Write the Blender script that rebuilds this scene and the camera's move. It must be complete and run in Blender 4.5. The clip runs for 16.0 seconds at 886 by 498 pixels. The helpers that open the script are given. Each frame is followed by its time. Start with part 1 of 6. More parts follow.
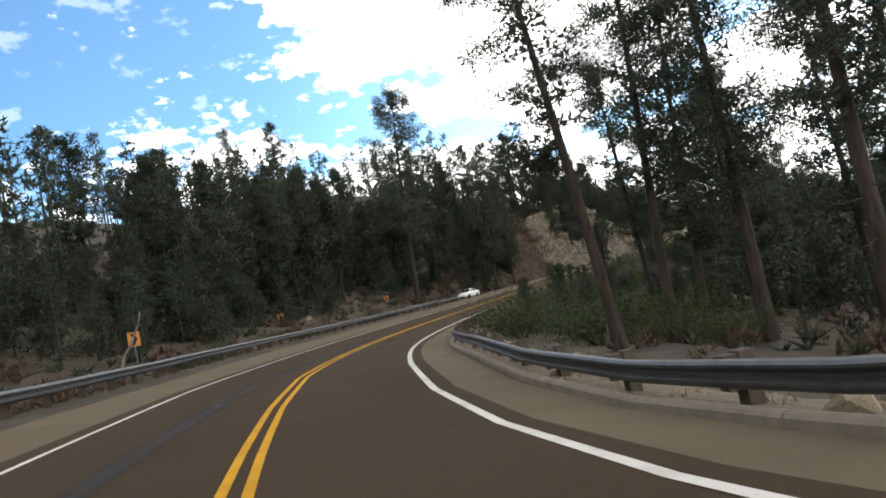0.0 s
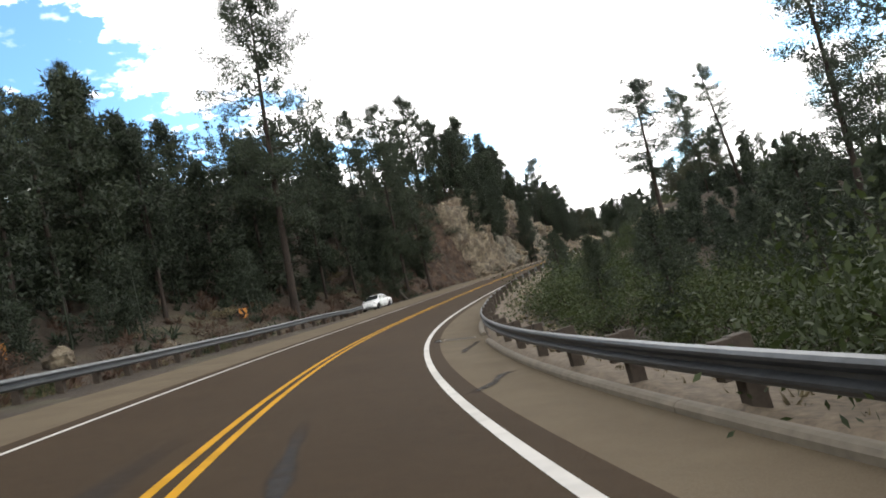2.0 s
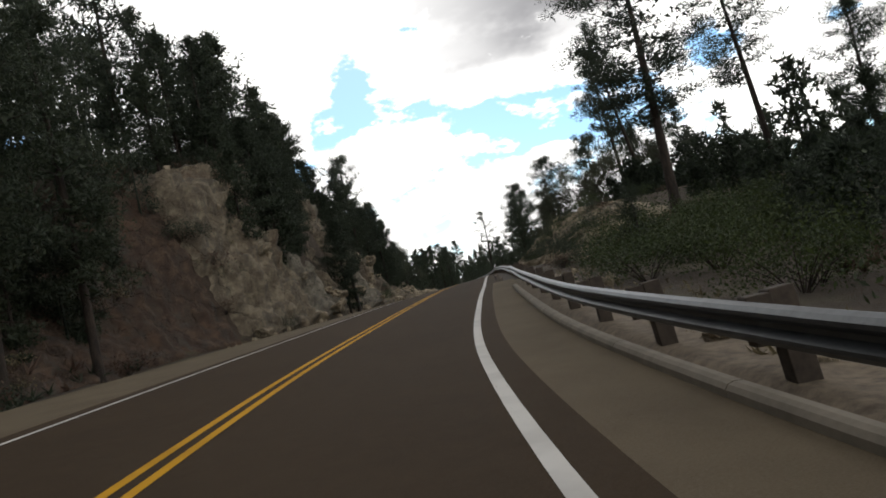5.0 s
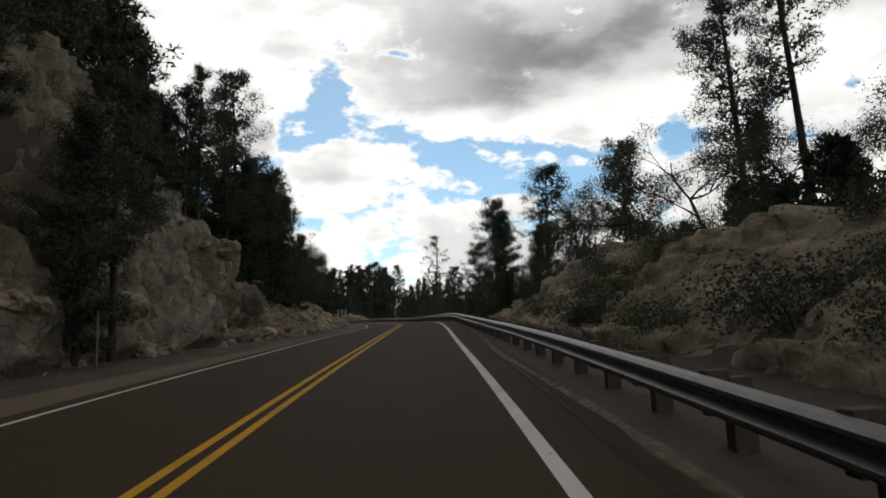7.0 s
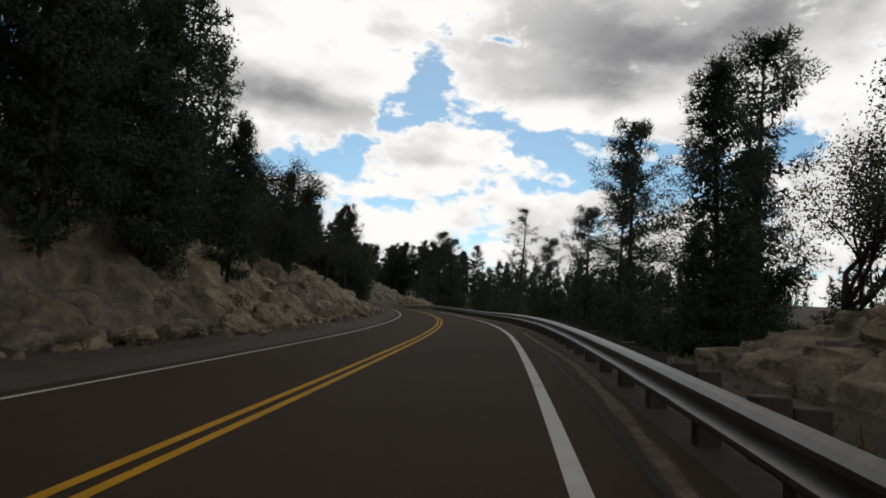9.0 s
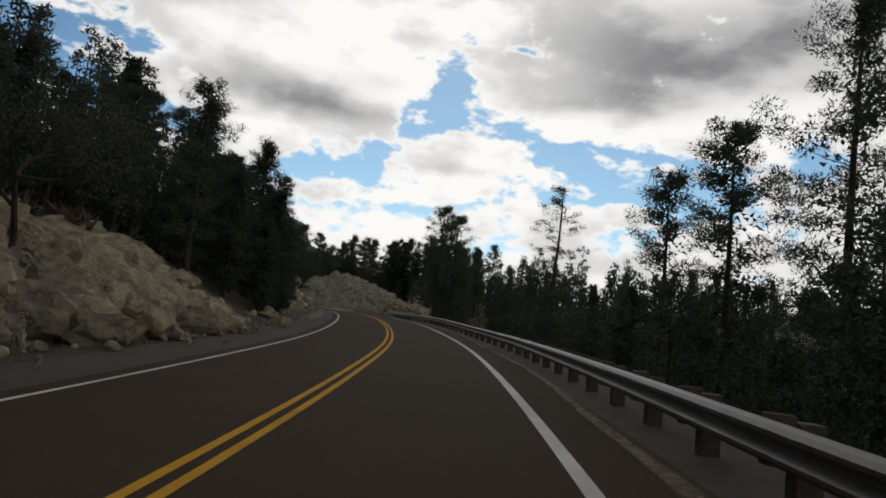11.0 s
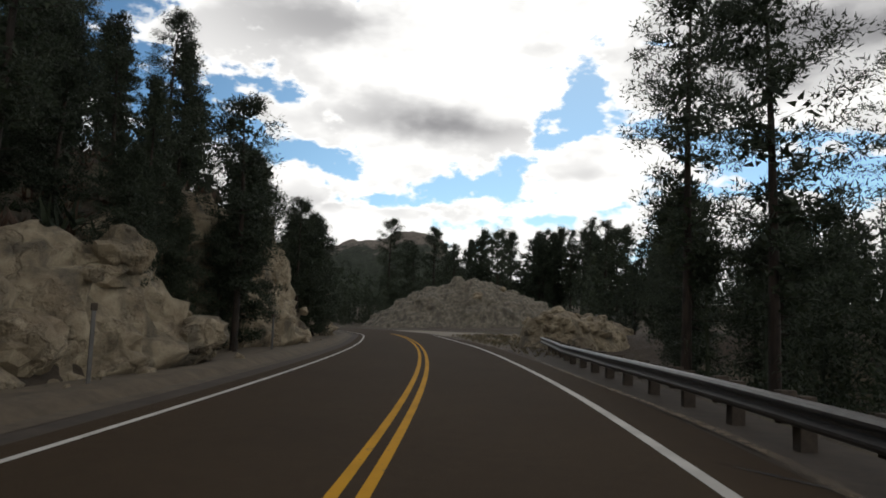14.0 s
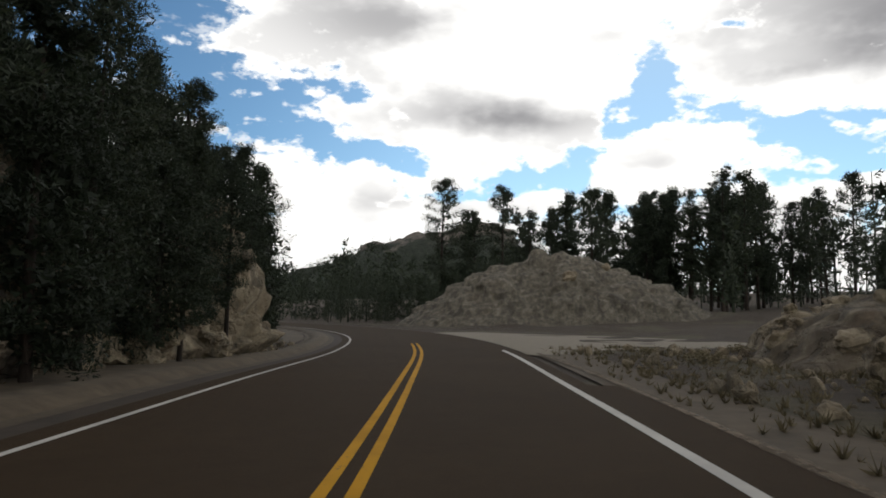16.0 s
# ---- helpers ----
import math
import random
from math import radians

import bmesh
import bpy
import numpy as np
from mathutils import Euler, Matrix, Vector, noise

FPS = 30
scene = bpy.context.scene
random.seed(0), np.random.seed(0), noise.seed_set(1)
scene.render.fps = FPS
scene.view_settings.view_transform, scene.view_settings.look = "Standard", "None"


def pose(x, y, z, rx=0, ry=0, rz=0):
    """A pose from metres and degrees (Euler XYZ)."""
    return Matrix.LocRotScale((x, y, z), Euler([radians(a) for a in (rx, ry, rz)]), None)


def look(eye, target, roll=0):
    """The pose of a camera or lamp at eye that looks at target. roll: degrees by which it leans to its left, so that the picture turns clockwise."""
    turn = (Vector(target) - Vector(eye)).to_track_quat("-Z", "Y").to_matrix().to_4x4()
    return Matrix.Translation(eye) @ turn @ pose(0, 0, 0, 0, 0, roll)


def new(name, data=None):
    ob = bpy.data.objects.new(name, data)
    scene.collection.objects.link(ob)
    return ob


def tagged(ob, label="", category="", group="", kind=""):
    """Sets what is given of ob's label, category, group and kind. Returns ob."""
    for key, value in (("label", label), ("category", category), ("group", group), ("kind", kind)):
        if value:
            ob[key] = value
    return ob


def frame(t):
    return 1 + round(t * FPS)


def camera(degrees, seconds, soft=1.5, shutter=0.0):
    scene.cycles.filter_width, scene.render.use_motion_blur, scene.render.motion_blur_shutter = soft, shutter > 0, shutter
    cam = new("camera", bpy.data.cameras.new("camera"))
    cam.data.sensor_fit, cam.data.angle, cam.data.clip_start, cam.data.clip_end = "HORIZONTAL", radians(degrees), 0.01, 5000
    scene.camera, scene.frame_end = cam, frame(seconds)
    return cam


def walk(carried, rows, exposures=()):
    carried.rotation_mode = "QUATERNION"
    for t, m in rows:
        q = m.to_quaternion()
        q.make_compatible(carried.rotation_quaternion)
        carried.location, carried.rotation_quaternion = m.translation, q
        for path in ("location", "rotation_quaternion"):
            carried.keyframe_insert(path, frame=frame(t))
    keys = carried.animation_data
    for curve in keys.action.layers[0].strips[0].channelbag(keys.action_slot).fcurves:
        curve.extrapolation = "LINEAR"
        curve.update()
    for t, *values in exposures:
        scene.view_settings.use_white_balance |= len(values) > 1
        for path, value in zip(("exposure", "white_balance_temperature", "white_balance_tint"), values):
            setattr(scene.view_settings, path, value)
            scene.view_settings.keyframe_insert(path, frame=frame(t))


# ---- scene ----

# ---------------------------------------------------------------- camera
# seconds, place, yaw to the left, pitch up, lean to the left (degrees)
PATH = [
    (0, 0.75, -0.28, -0.11, 0.07, 5.16, -12.18),
    (0.5, -1.21, 8.41, -0.16, -0.64, 4.50, -14.70),
    (1, -2.06, 16.79, -0.17, -5.37, 5.56, -14.11),
    (1.5, -2.91, 25.67, -0.03, -10.95, 5.60, -11.19),
    (2, -2.90, 33.82, -0.13, -11.97, 4.56, -14.19),
    (2.5, -2.29, 42.63, -0.13, -15.83, 5.33, -15.02),
    (3, -1.05, 51.93, 0.02, -21.55, 5.56, -13.33),
    (3.5, 0.62, 60.07, 0.25, -24.95, 4.47, -12.77),
    (4, 2.76, 67.91, 0.33, -29.10, 6.31, -13.81),
    (4.5, 5.76, 75.83, 0.93, -32.02, 5.20, -13.89),
    (4.7, 7.06, 78.81, 0.85, -32.48, 5.23, -14.83),
    (6.8, 26.18, 108.99, 3.09, -37.16, 7.30, -2.24),
    (7, 28.29, 111.70, 3.20, -37.75, 7.29, -2.36),
    (7.5, 33.45, 118.53, 3.54, -34.81, 7.39, 1.18),
    (8, 38.64, 125.31, 3.91, -36.71, 7.14, 1.65),
    (8.5, 43.81, 132.17, 4.30, -33.63, 5.55, 1.37),
    (8.7, 45.80, 134.85, 4.45, -31.63, 5.59, 2.20),
    (10.8, 66.38, 165.30, 5.71, -28.29, 7.06, 6.10),
    (11, 68.21, 168.39, 5.75, -28.75, 6.70, 5.65),
    (11.5, 72.48, 175.82, 5.84, -25.57, 6.93, 3.53),
    (12, 76.55, 183.51, 6.13, -23.09, 6.39, 3.76),
    (12.5, 80.28, 191.32, 6.40, -22.43, 6.57, 4.31),
    (13, 83.56, 198.64, 6.69, -20.45, 8.26, 4.61),
    (13.5, 86.69, 206.39, 7.01, -20.05, 5.85, 3.24),
    (14, 89.61, 214.38, 7.21, -16.16, 7.20, 1.72),
    (14.5, 92.33, 222.74, 7.38, -14.34, 6.33, 1.97),
    (15, 94.63, 230.80, 7.43, -12.79, 7.98, 1.76),
    (15.5, 96.85, 239.29, 7.64, -12.85, 6.56, 2.39),
    (16, 98.84, 247.43, 7.81, -10.23, 6.63, 0.99),
]


def aimed(x, y, z, yaw, pitch, lean):
    return pose(x, y, z, 0, 0, yaw) @ pose(0, 0, 0, 90 + pitch) @ pose(0, 0, 0, 0, 0, lean)


cam = camera(67.2, 16.0, soft=1.8)
walk(cam, [(row[0], aimed(*row[1:])) for row in PATH],
     exposures=[(0, 0.85), (0.5, 0.95), (1, 1.15), (2, 1.08), (3, 0.78), (4, 0.25), (4.7, 0.0), (6.8, -0.7), (8.7, -0.85), (11, -0.9), (12.5, -0.8), (14.5, -0.55), (16, -0.5)])

# ---------------------------------------------------------------- world and sun
SUN_AZ, SUN_EL = radians(-30), radians(38)      # ahead of the road, behind the clouds
CLOUD, BLUE = 18.0, 1.15                         # brightness of lit cloud and of the clear sky
world = bpy.data.worlds.new("sky")
scene.world = world
world.use_nodes = True


class Nodes:
    """Short hand for node trees."""

    def __init__(self, tree):
        self.tree = tree
        tree.nodes.clear()

    def add(self, kind, inputs=(), **settings):
        n = self.tree.nodes.new(kind)
        if "operation" in settings:
            n.operation = settings["operation"]
        if settings.get("use_clamp"):
            n.use_clamp = True
        if "data_type" in settings:
            n.data_type, n.blend_type = settings["data_type"], settings["blend_type"]
        if "interpolation_type" in settings:
            n.interpolation_type = settings["interpolation_type"]
        if "feature" in settings:
            n.feature = settings["feature"]
        for key, value in dict(inputs).items():
            if isinstance(value, bpy.types.NodeSocket):
                self.tree.links.new(value, n.inputs[key])
            else:
                n.inputs[key].default_value = value
        return n

    def math(self, op, a, b=0.0, clamp=False):
        return self.add("ShaderNodeMath", {0: a, 1: b}, operation=op, use_clamp=clamp).outputs[0]

    def vmath(self, op, a, b=(0, 0, 0), out=0):
        return self.add("ShaderNodeVectorMath", {0: a, 1: b}, operation=op).outputs[out]

    def noise(self, vector, scale, detail=5.0, rough=0.55, out="Fac"):
        return self.add("ShaderNodeTexNoise", {"Vector": vector, "Scale": scale, "Detail": detail, "Roughness": rough}).outputs[out]

    def ramp(self, fac, *stops, mode="LINEAR"):
        n = self.add("ShaderNodeValToRGB", {"Fac": fac})
        n.color_ramp.interpolation = mode
        e = n.color_ramp.elements
        while len(e) < len(stops):
            e.new(0.5)
        for el, (p, c) in zip(e, stops):
            el.position = p
            el.color = (*c, 1) if isinstance(c, tuple) else (c, c, c, 1)
        return n.outputs["Color"]

    def mix(self, fac, a, b, blend="MIX"):
        n = self.add("ShaderNodeMix", {"Factor": fac}, data_type="RGBA", blend_type=blend)
        for key, value in ((6, a), (7, b)):
            if isinstance(value, bpy.types.NodeSocket):
                self.tree.links.new(value, n.inputs[key])
            else:
                n.inputs[key].default_value = (*value, 1)
        return n.outputs[2]

    def rescale(self, v, lo, hi, to0=0.0, to1=1.0):
        return self.add("ShaderNodeMapRange", {0: v, 1: lo, 2: hi, 3: to0, 4: to1}, interpolation_type="SMOOTHSTEP").outputs[0]


def build_sky():
    g = Nodes(world.node_tree)
    way = g.add("ShaderNodeTexCoord").outputs["Generated"]
    xyz = g.add("ShaderNodeSeparateXYZ", {0: way}).outputs
    air = g.add("ShaderNodeTexSky")
    air.sky_type, air.sun_disc, air.sun_elevation, air.sun_rotation = "NISHITA", False, SUN_EL, -SUN_AZ
    air.altitude, air.air_density, air.dust_density, air.ozone_density = 1500.0, 1.0, 0.6, 1.5
    sky = air.outputs[0]
    # the cloud layer, seen in perspective: flanks low down, darkened overhead
    az = g.math("MULTIPLY", g.math("ARCTAN2", xyz[0], xyz[1]), -180 / math.pi)
    el = g.math("MULTIPLY", g.math("ARCSINE", xyz[2]), 180 / math.pi)
    lift = g.math("ADD", g.math("MAXIMUM", xyz[2], 0.0), 0.14)
    flat = g.add("ShaderNodeCombineXYZ", {0: g.math("DIVIDE", xyz[0], lift), 1: g.math("DIVIDE", xyz[1], lift), 2: 0.37}).outputs[0]
    big = g.noise(flat, 1.15, 6.0, 0.55)
    bump = g.noise(g.vmath("ADD", g.vmath("MULTIPLY", way, (1, 1, 1.8)), (3.1, -1.7, 2.0)), 7.5, 6.0, 0.55)
    fine = g.noise(g.vmath("MULTIPLY", way, (1, 1, 1.7)), 30.0, 5.0, 0.6)
    wisp = g.noise(g.vmath("MULTIPLY", way, (1, 1, 1.9)), 14.0, 4.0, 0.55)
    soft_ = g.noise(g.vmath("MULTIPLY", way, (1, 1, 2.2)), 5.0, 4.0, 0.5)

    def blobs(rows):
        """Soft ovals on the sky: azimuth left of +y, elevation, reach across, reach up, weight."""
        total = None
        for a0, e0, wa, we, w in rows:
            d = g.math("ADD", g.math("POWER", g.math("ABSOLUTE", g.math("MULTIPLY", g.math("SUBTRACT", az, a0), 1 / wa)), 2.0),
                       g.math("POWER", g.math("ABSOLUTE", g.math("MULTIPLY", g.math("SUBTRACT", el, e0), 1 / we)), 2.0))
            one = g.math("MULTIPLY", g.math("EXPONENT", g.math("MULTIPLY", d, -0.7)), w)
            total = one if total is None else g.math("ADD", total, one)
        return total

    # clearings (-) and cloud banks (+)
    bias = blobs(((31, 22, 12, 9, -0.34), (17, 27, 5, 2.5, -0.14), (12, 18.5, 4, 2.5, -0.10), (-28.5, 20.6, 1.3, 2.0, -0.30), (-28.2, 18.6, 2.4, 1.4, -0.30), (-25.4, 17.0, 1.6, 1.2, -0.24), (-33.5, 17.2, 2.2, 0.7, -0.24),
                  (-22.3, 13.8, 2.2, 1.2, -0.26), (-17, 12.4, 5.0, 0.9, -0.28), (-11, 11.0, 3.0, 0.6, -0.20), (-40, 15.2, 4.0, 1.0, -0.30), (-46, 14.4, 5.0, 1.2, -0.32), (-41, 12.2, 4.5, 0.9, -0.28), (-50, 12.4, 4.5, 1.0, -0.20), (-23.5, 9.8, 5.0, 0.7, -0.16),
                  (4.5, 16.4, 3.5, 1.1, -0.32), (-2.5, 15.0, 3.6, 0.9, -0.32), (-7.0, 14.0, 2.5, 0.8, -0.22), (-1.4, 19.6, 2.6, 0.9, -0.24), (8, 19.5, 4.0, 1.6, -0.22), (13, 24, 3.5, 2.2, -0.26), (-34.6, 23.6, 1.5, 0.45, -0.26), (-57, 15, 4.0, 1.2, -0.24),
                  (-31.0, 14.4, 4.6, 1.5, 0.14), (-37.8, 16.9, 1.2, 0.5, 0.16), (-14, 18.6, 8, 3.2, 0.12), (-36, 20.6, 6, 1.6, 0.12), (-50, 22, 12, 5, 0.14), (-3, 11.4, 7, 1.0, 0.12), (-6, 24.5, 9, 2.6, 0.12), (-4.5, 16.5, 1.2, 0.5, 0.14)))
    field = g.math("ADD", g.math("ADD", g.math("MULTIPLY", big, 0.24), g.math("MULTIPLY", bump, 0.46)), g.math("ADD", g.math("MULTIPLY", g.math("SUBTRACT", fine, 0.5), 0.42), g.math("MULTIPLY", g.math("SUBTRACT", wisp, 0.5), 0.52)))
    field = g.math("ADD", g.math("ADD", field, 0.17), bias)
    cover = g.rescale(field, 0.35, 0.455)
    puffs = g.noise(g.vmath("MULTIPLY", way, (1, 1, 1.9)), 15.0, 4.0, 0.55)
    cover = g.math("MAXIMUM", cover, g.math("MULTIPLY", g.rescale(puffs, 0.575, 0.66, 0.0, 0.85), g.rescale(az, 18, 2, 0.15, 1.0)))
    # grey undersides grow with the thickness
    shade = blobs(((-16.0, 17.6, 5.5, 1.1, 0.50), (-14.0, 19.2, 7, 1.8, 0.22), (-5, 25.6, 8, 2.4, 0.42), (-52, 24, 12, 3.6, 0.72), (-45, 20.4, 3.5, 1.8, 0.34), (-37.5, 19.2, 3.0, 0.8, 0.26), (-31.0, 13.6, 3.5, 0.5, 0.16), (-4, 10.6, 5, 0.6, 0.22), (-22, 20.2, 2.2, 0.7, 0.2), (-68, 14, 6, 3, 0.4), (-10.5, 15.9, 2.5, 0.5, 0.2)))
    thick = g.math("ADD", g.rescale(g.math("ADD", g.math("MULTIPLY", soft_, 0.75), g.math("MULTIPLY", wisp, 0.25)), 0.42, 0.62, -0.14, 0.26), shade)
    thick = g.math("MULTIPLY", thick, g.rescale(field, 0.40, 0.52))
    # unseen sky above the view, darkened to lower the light on the ground
    over = g.rescale(el, 29, 44, 0.0, 0.93)
    thick = g.math("MAXIMUM", thick, over, True)
    cloud = g.ramp(thick, (0.0, (1.0, 1.0, 1.0)), (0.35, (0.66, 0.66, 0.67)), (0.75, (0.33, 0.33, 0.345)), (1.0, (0.2, 0.2, 0.215)))
    cloud = g.mix(1.0, cloud, (CLOUD, CLOUD * 0.99, CLOUD * 0.965), "MULTIPLY")
    # thin haze brightens the clear sky towards the sun
    hazy = g.rescale(az, 16, -14, 0.0, 1.0)
    blue = g.mix(1.0, sky, g.mix(hazy, (BLUE * 0.78, BLUE * 1.06, BLUE * 1.12), (BLUE * 1.42, BLUE * 1.66, BLUE * 1.56)), "MULTIPLY")
    shown = g.mix(cover, blue, cloud)
    back = g.add("ShaderNodeBackground", {"Color": shown, "Strength": 0.1}).outputs[0]
    g.add("ShaderNodeOutputWorld", {"Surface": back})


build_sky()
sun_data = bpy.data.lights.new("sun", "SUN")
sun_data.energy, sun_data.angle, sun_data.color = 0.25, radians(20), (1.0, 0.95, 0.88)
sun = new("sun", sun_data)
sun.matrix_world = look((0, 0, 300), Vector((0, 0, 300)) - Vector((-math.sin(SUN_AZ) * math.cos(SUN_EL), math.cos(SUN_AZ) * math.cos(SUN_EL), math.sin(SUN_EL))))

# ---------------------------------------------------------------- materials


def material(name, rough=0.8, metal=0.0):
    m = bpy.data.materials.new(name)
    m.use_nodes = True
    g = Nodes(m.node_tree)
    bsdf = g.add("ShaderNodeBsdfPrincipled", {"Roughness": rough, "Metallic": metal})
    g.bsdf = bsdf
    g.out = g.add("ShaderNodeOutputMaterial", {"Surface": bsdf.outputs[0]})
    g.pos = g.add("ShaderNodeNewGeometry").outputs["Position"]
    return m, g


def colour(g, socket, bump=None, strength=0.3, distance=0.05, rough=None):
    if isinstance(socket, tuple):
        g.bsdf.inputs["Base Color"].default_value = (*socket, 1)
    else:
        g.tree.links.new(socket, g.bsdf.inputs["Base Color"])
    if bump is not None:
        b = g.add("ShaderNodeBump", {"Height": bump, "Strength": strength, "Distance": distance}).outputs[0]
        g.tree.links.new(b, g.bsdf.inputs["Normal"])
    if rough is not None:
        g.tree.links.new(rough, g.bsdf.inputs["Roughness"])


def asphalt_material():
    m, g = material("asphalt", 0.9)
    g.bsdf.inputs["Specular IOR Level"].default_value = 0.10
    grain = g.noise(g.pos, 90, 2, 0.7)
    patch = g.noise(g.pos, 0.35, 4, 0.6)
    mid = g.noise(g.pos, 4.0, 4, 0.6)
    base = g.ramp(patch, (0.3, (0.044, 0.0265, 0.0125)), (0.7, (0.061, 0.0385, 0.0195)))
    base = g.mix(0.35, base, g.ramp(mid, (0.3, (0.028, 0.0195, 0.0110)), (0.75, (0.059, 0.042, 0.025))))
    base = g.mix(0.30, base, g.ramp(grain, (0.35, (0.018, 0.014, 0.010)), (0.7, (0.088, 0.068, 0.048))))
    colour(g, base, grain, 0.5, 0.01)
    return m


def shoulder_material():
    m, g = material("shoulder", 0.95)
    g.bsdf.inputs["Specular IOR Level"].default_value = 0.2
    grain = g.noise(g.pos, 60, 3, 0.7)
    patch = g.noise(g.pos, 0.8, 5, 0.6)
    base = g.ramp(patch, (0.3, (0.112, 0.084, 0.048)), (0.7, (0.158, 0.122, 0.072)))
    base = g.mix(0.35, base, g.ramp(grain, (0.3, (0.045, 0.036, 0.027)), (0.75, (0.155, 0.13, 0.10))))
    colour(g, base, grain, 0.5, 0.012)
    return m


def paint_material(name, rgb, worn):
    m, g = material(name, 0.8)
    g.bsdf.inputs["Specular IOR Level"].default_value = 0.12
    wear = g.noise(g.pos, 14, 5, 0.7)
    big = g.noise(g.pos, 1.1, 3, 0.6)
    f = g.rescale(g.math("ADD", g.math("MULTIPLY", wear, 0.7), g.math("MULTIPLY", big, 0.3)), 0.36 + worn, 0.28 + worn)
    dirty = g.mix(g.rescale(big, 0.4, 0.7), rgb, tuple(c * 0.8 for c in rgb))
    colour(g, g.mix(f, dirty, (0.11, 0.095, 0.08)), wear, 0.2, 0.004)
    return m


def ground_material():
    m, g = material("ground", 0.95)
    up = g.add("ShaderNodeSeparateXYZ", {0: g.add("ShaderNodeNewGeometry").outputs["True Normal"]}).outputs[2]
    n1, n2, n3 = g.noise(g.pos, 0.22, 5, 0.6), g.noise(g.pos, 2.2, 6, 0.65), g.noise(g.pos, 24, 4, 0.7)
    litter = g.ramp(n2, (0.3, (0.022, 0.014, 0.009)), (0.5, (0.045, 0.029, 0.018)), (0.72, (0.08, 0.056, 0.035)))
    grass = g.ramp(n2, (0.3, (0.035, 0.034, 0.015)), (0.7, (0.12, 0.10, 0.052)))
    base = g.mix(g.rescale(n1, 0.5, 0.62), litter, grass)
    stone = g.ramp(n2, (0.3, (0.022, 0.013, 0.008)), (0.7, (0.068, 0.042, 0.026)))
    steep = g.rescale(g.math("ADD", up, g.math("MULTIPLY", g.math("SUBTRACT", n2, 0.5), 0.5)), 0.72, 0.56)
    base = g.mix(steep, base, stone)
    base = g.mix(0.35, base, g.ramp(n3, (0.3, (0.015, 0.011, 0.008)), (0.7, (0.12, 0.10, 0.07))))
    colour(g, base, g.math("ADD", n2, n3), 0.8, 0.08)
    return m


def rock_material(name, low, mid, high, rust=0.35):
    m, g = material(name, 0.9)
    n1, n2, n3 = g.noise(g.pos, 0.45, 6, 0.62), g.noise(g.pos, 1.7, 8, 0.6), g.noise(g.pos, 30, 4, 0.7)
    crack = g.add("ShaderNodeTexVoronoi", {"Vector": g.vmath("ADD", g.pos, g.vmath("MULTIPLY", g.noise(g.pos, 1.4, 4, 0.6, "Color"), (1.4, 1.4, 1.4))), "Scale": 0.75}, feature="DISTANCE_TO_EDGE").outputs["Distance"]
    base = g.ramp(n2, (0.28, low), (0.5, mid), (0.72, high))
    base = g.mix(g.rescale(n1, 0.5, 0.68, 0, rust), base, (0.11, 0.058, 0.032))
    stain = g.noise(g.vmath("MULTIPLY", g.pos, (1.2, 1.2, 0.25)), 1.0, 6, 0.65)
    base = g.mix(g.rescale(stain, 0.48, 0.64, 0, 0.7), base, (0.045, 0.042, 0.036))
    base = g.mix(g.rescale(crack, 0.03, 0.0, 0, 0.30), base, (0.022, 0.018, 0.014))
    base = g.mix(0.16, base, g.ramp(n3, (0.3, low), (0.7, high)))
    h = g.math("ADD", g.math("MULTIPLY", g.rescale(crack, 0.0, 0.08), 0.45), g.math("ADD", n2, g.math("MULTIPLY", n3, 0.3)))
    colour(g, base, h, 0.9, 0.16)
    return m


def bark_material(name, dark, light):
    m, g = material(name, 0.95)
    n = g.noise(g.vmath("MULTIPLY", g.pos, (7, 7, 1.6)), 1.0, 5, 0.65)
    big = g.noise(g.pos, 0.7, 3, 0.5)
    colour(g, g.mix(g.rescale(big, 0.35, 0.7, 0, 0.5), g.ramp(n, (0.35, dark), (0.68, light)), dark), n, 1.0, 0.06)
    return m


def leaf_material(name, a, b, c):
    m, g = material(name, 0.65)
    geo = g.add("ShaderNodeNewGeometry").outputs["Random Per Island"]
    ob = g.add("ShaderNodeObjectInfo").outputs["Random"]
    n = g.noise(g.pos, 0.5, 3, 0.5)
    tone = g.math("ADD", g.math("MULTIPLY", geo, 0.5), g.math("ADD", g.math("MULTIPLY", ob, 0.25), g.math("MULTIPLY", n, 0.3)))
    c_out = g.ramp(tone, (0.2, a), (0.55, b), (0.95, c))
    colour(g, c_out)
    thin = g.add("ShaderNodeBsdfTranslucent", {"Color": c_out}).outputs[0]
    both = g.add("ShaderNodeMixShader", {0: 0.3, 1: g.bsdf.outputs[0], 2: thin}).outputs[0]
    g.tree.links.new(both, g.out.inputs["Surface"])
    return m


def plain_material(name, rgb, rough=0.5, metal=0.0, vary=0.12, scale=3.0, bump=0.1):
    m, g = material(name, rough, metal)
    n = g.noise(g.pos, scale, 6, 0.65)
    colour(g, g.ramp(n, (0.25, tuple(c * (1 - vary) for c in rgb)), (0.75, tuple(min(1, c * (1 + vary)) for c in rgb))), n, bump, 0.01)
    return m


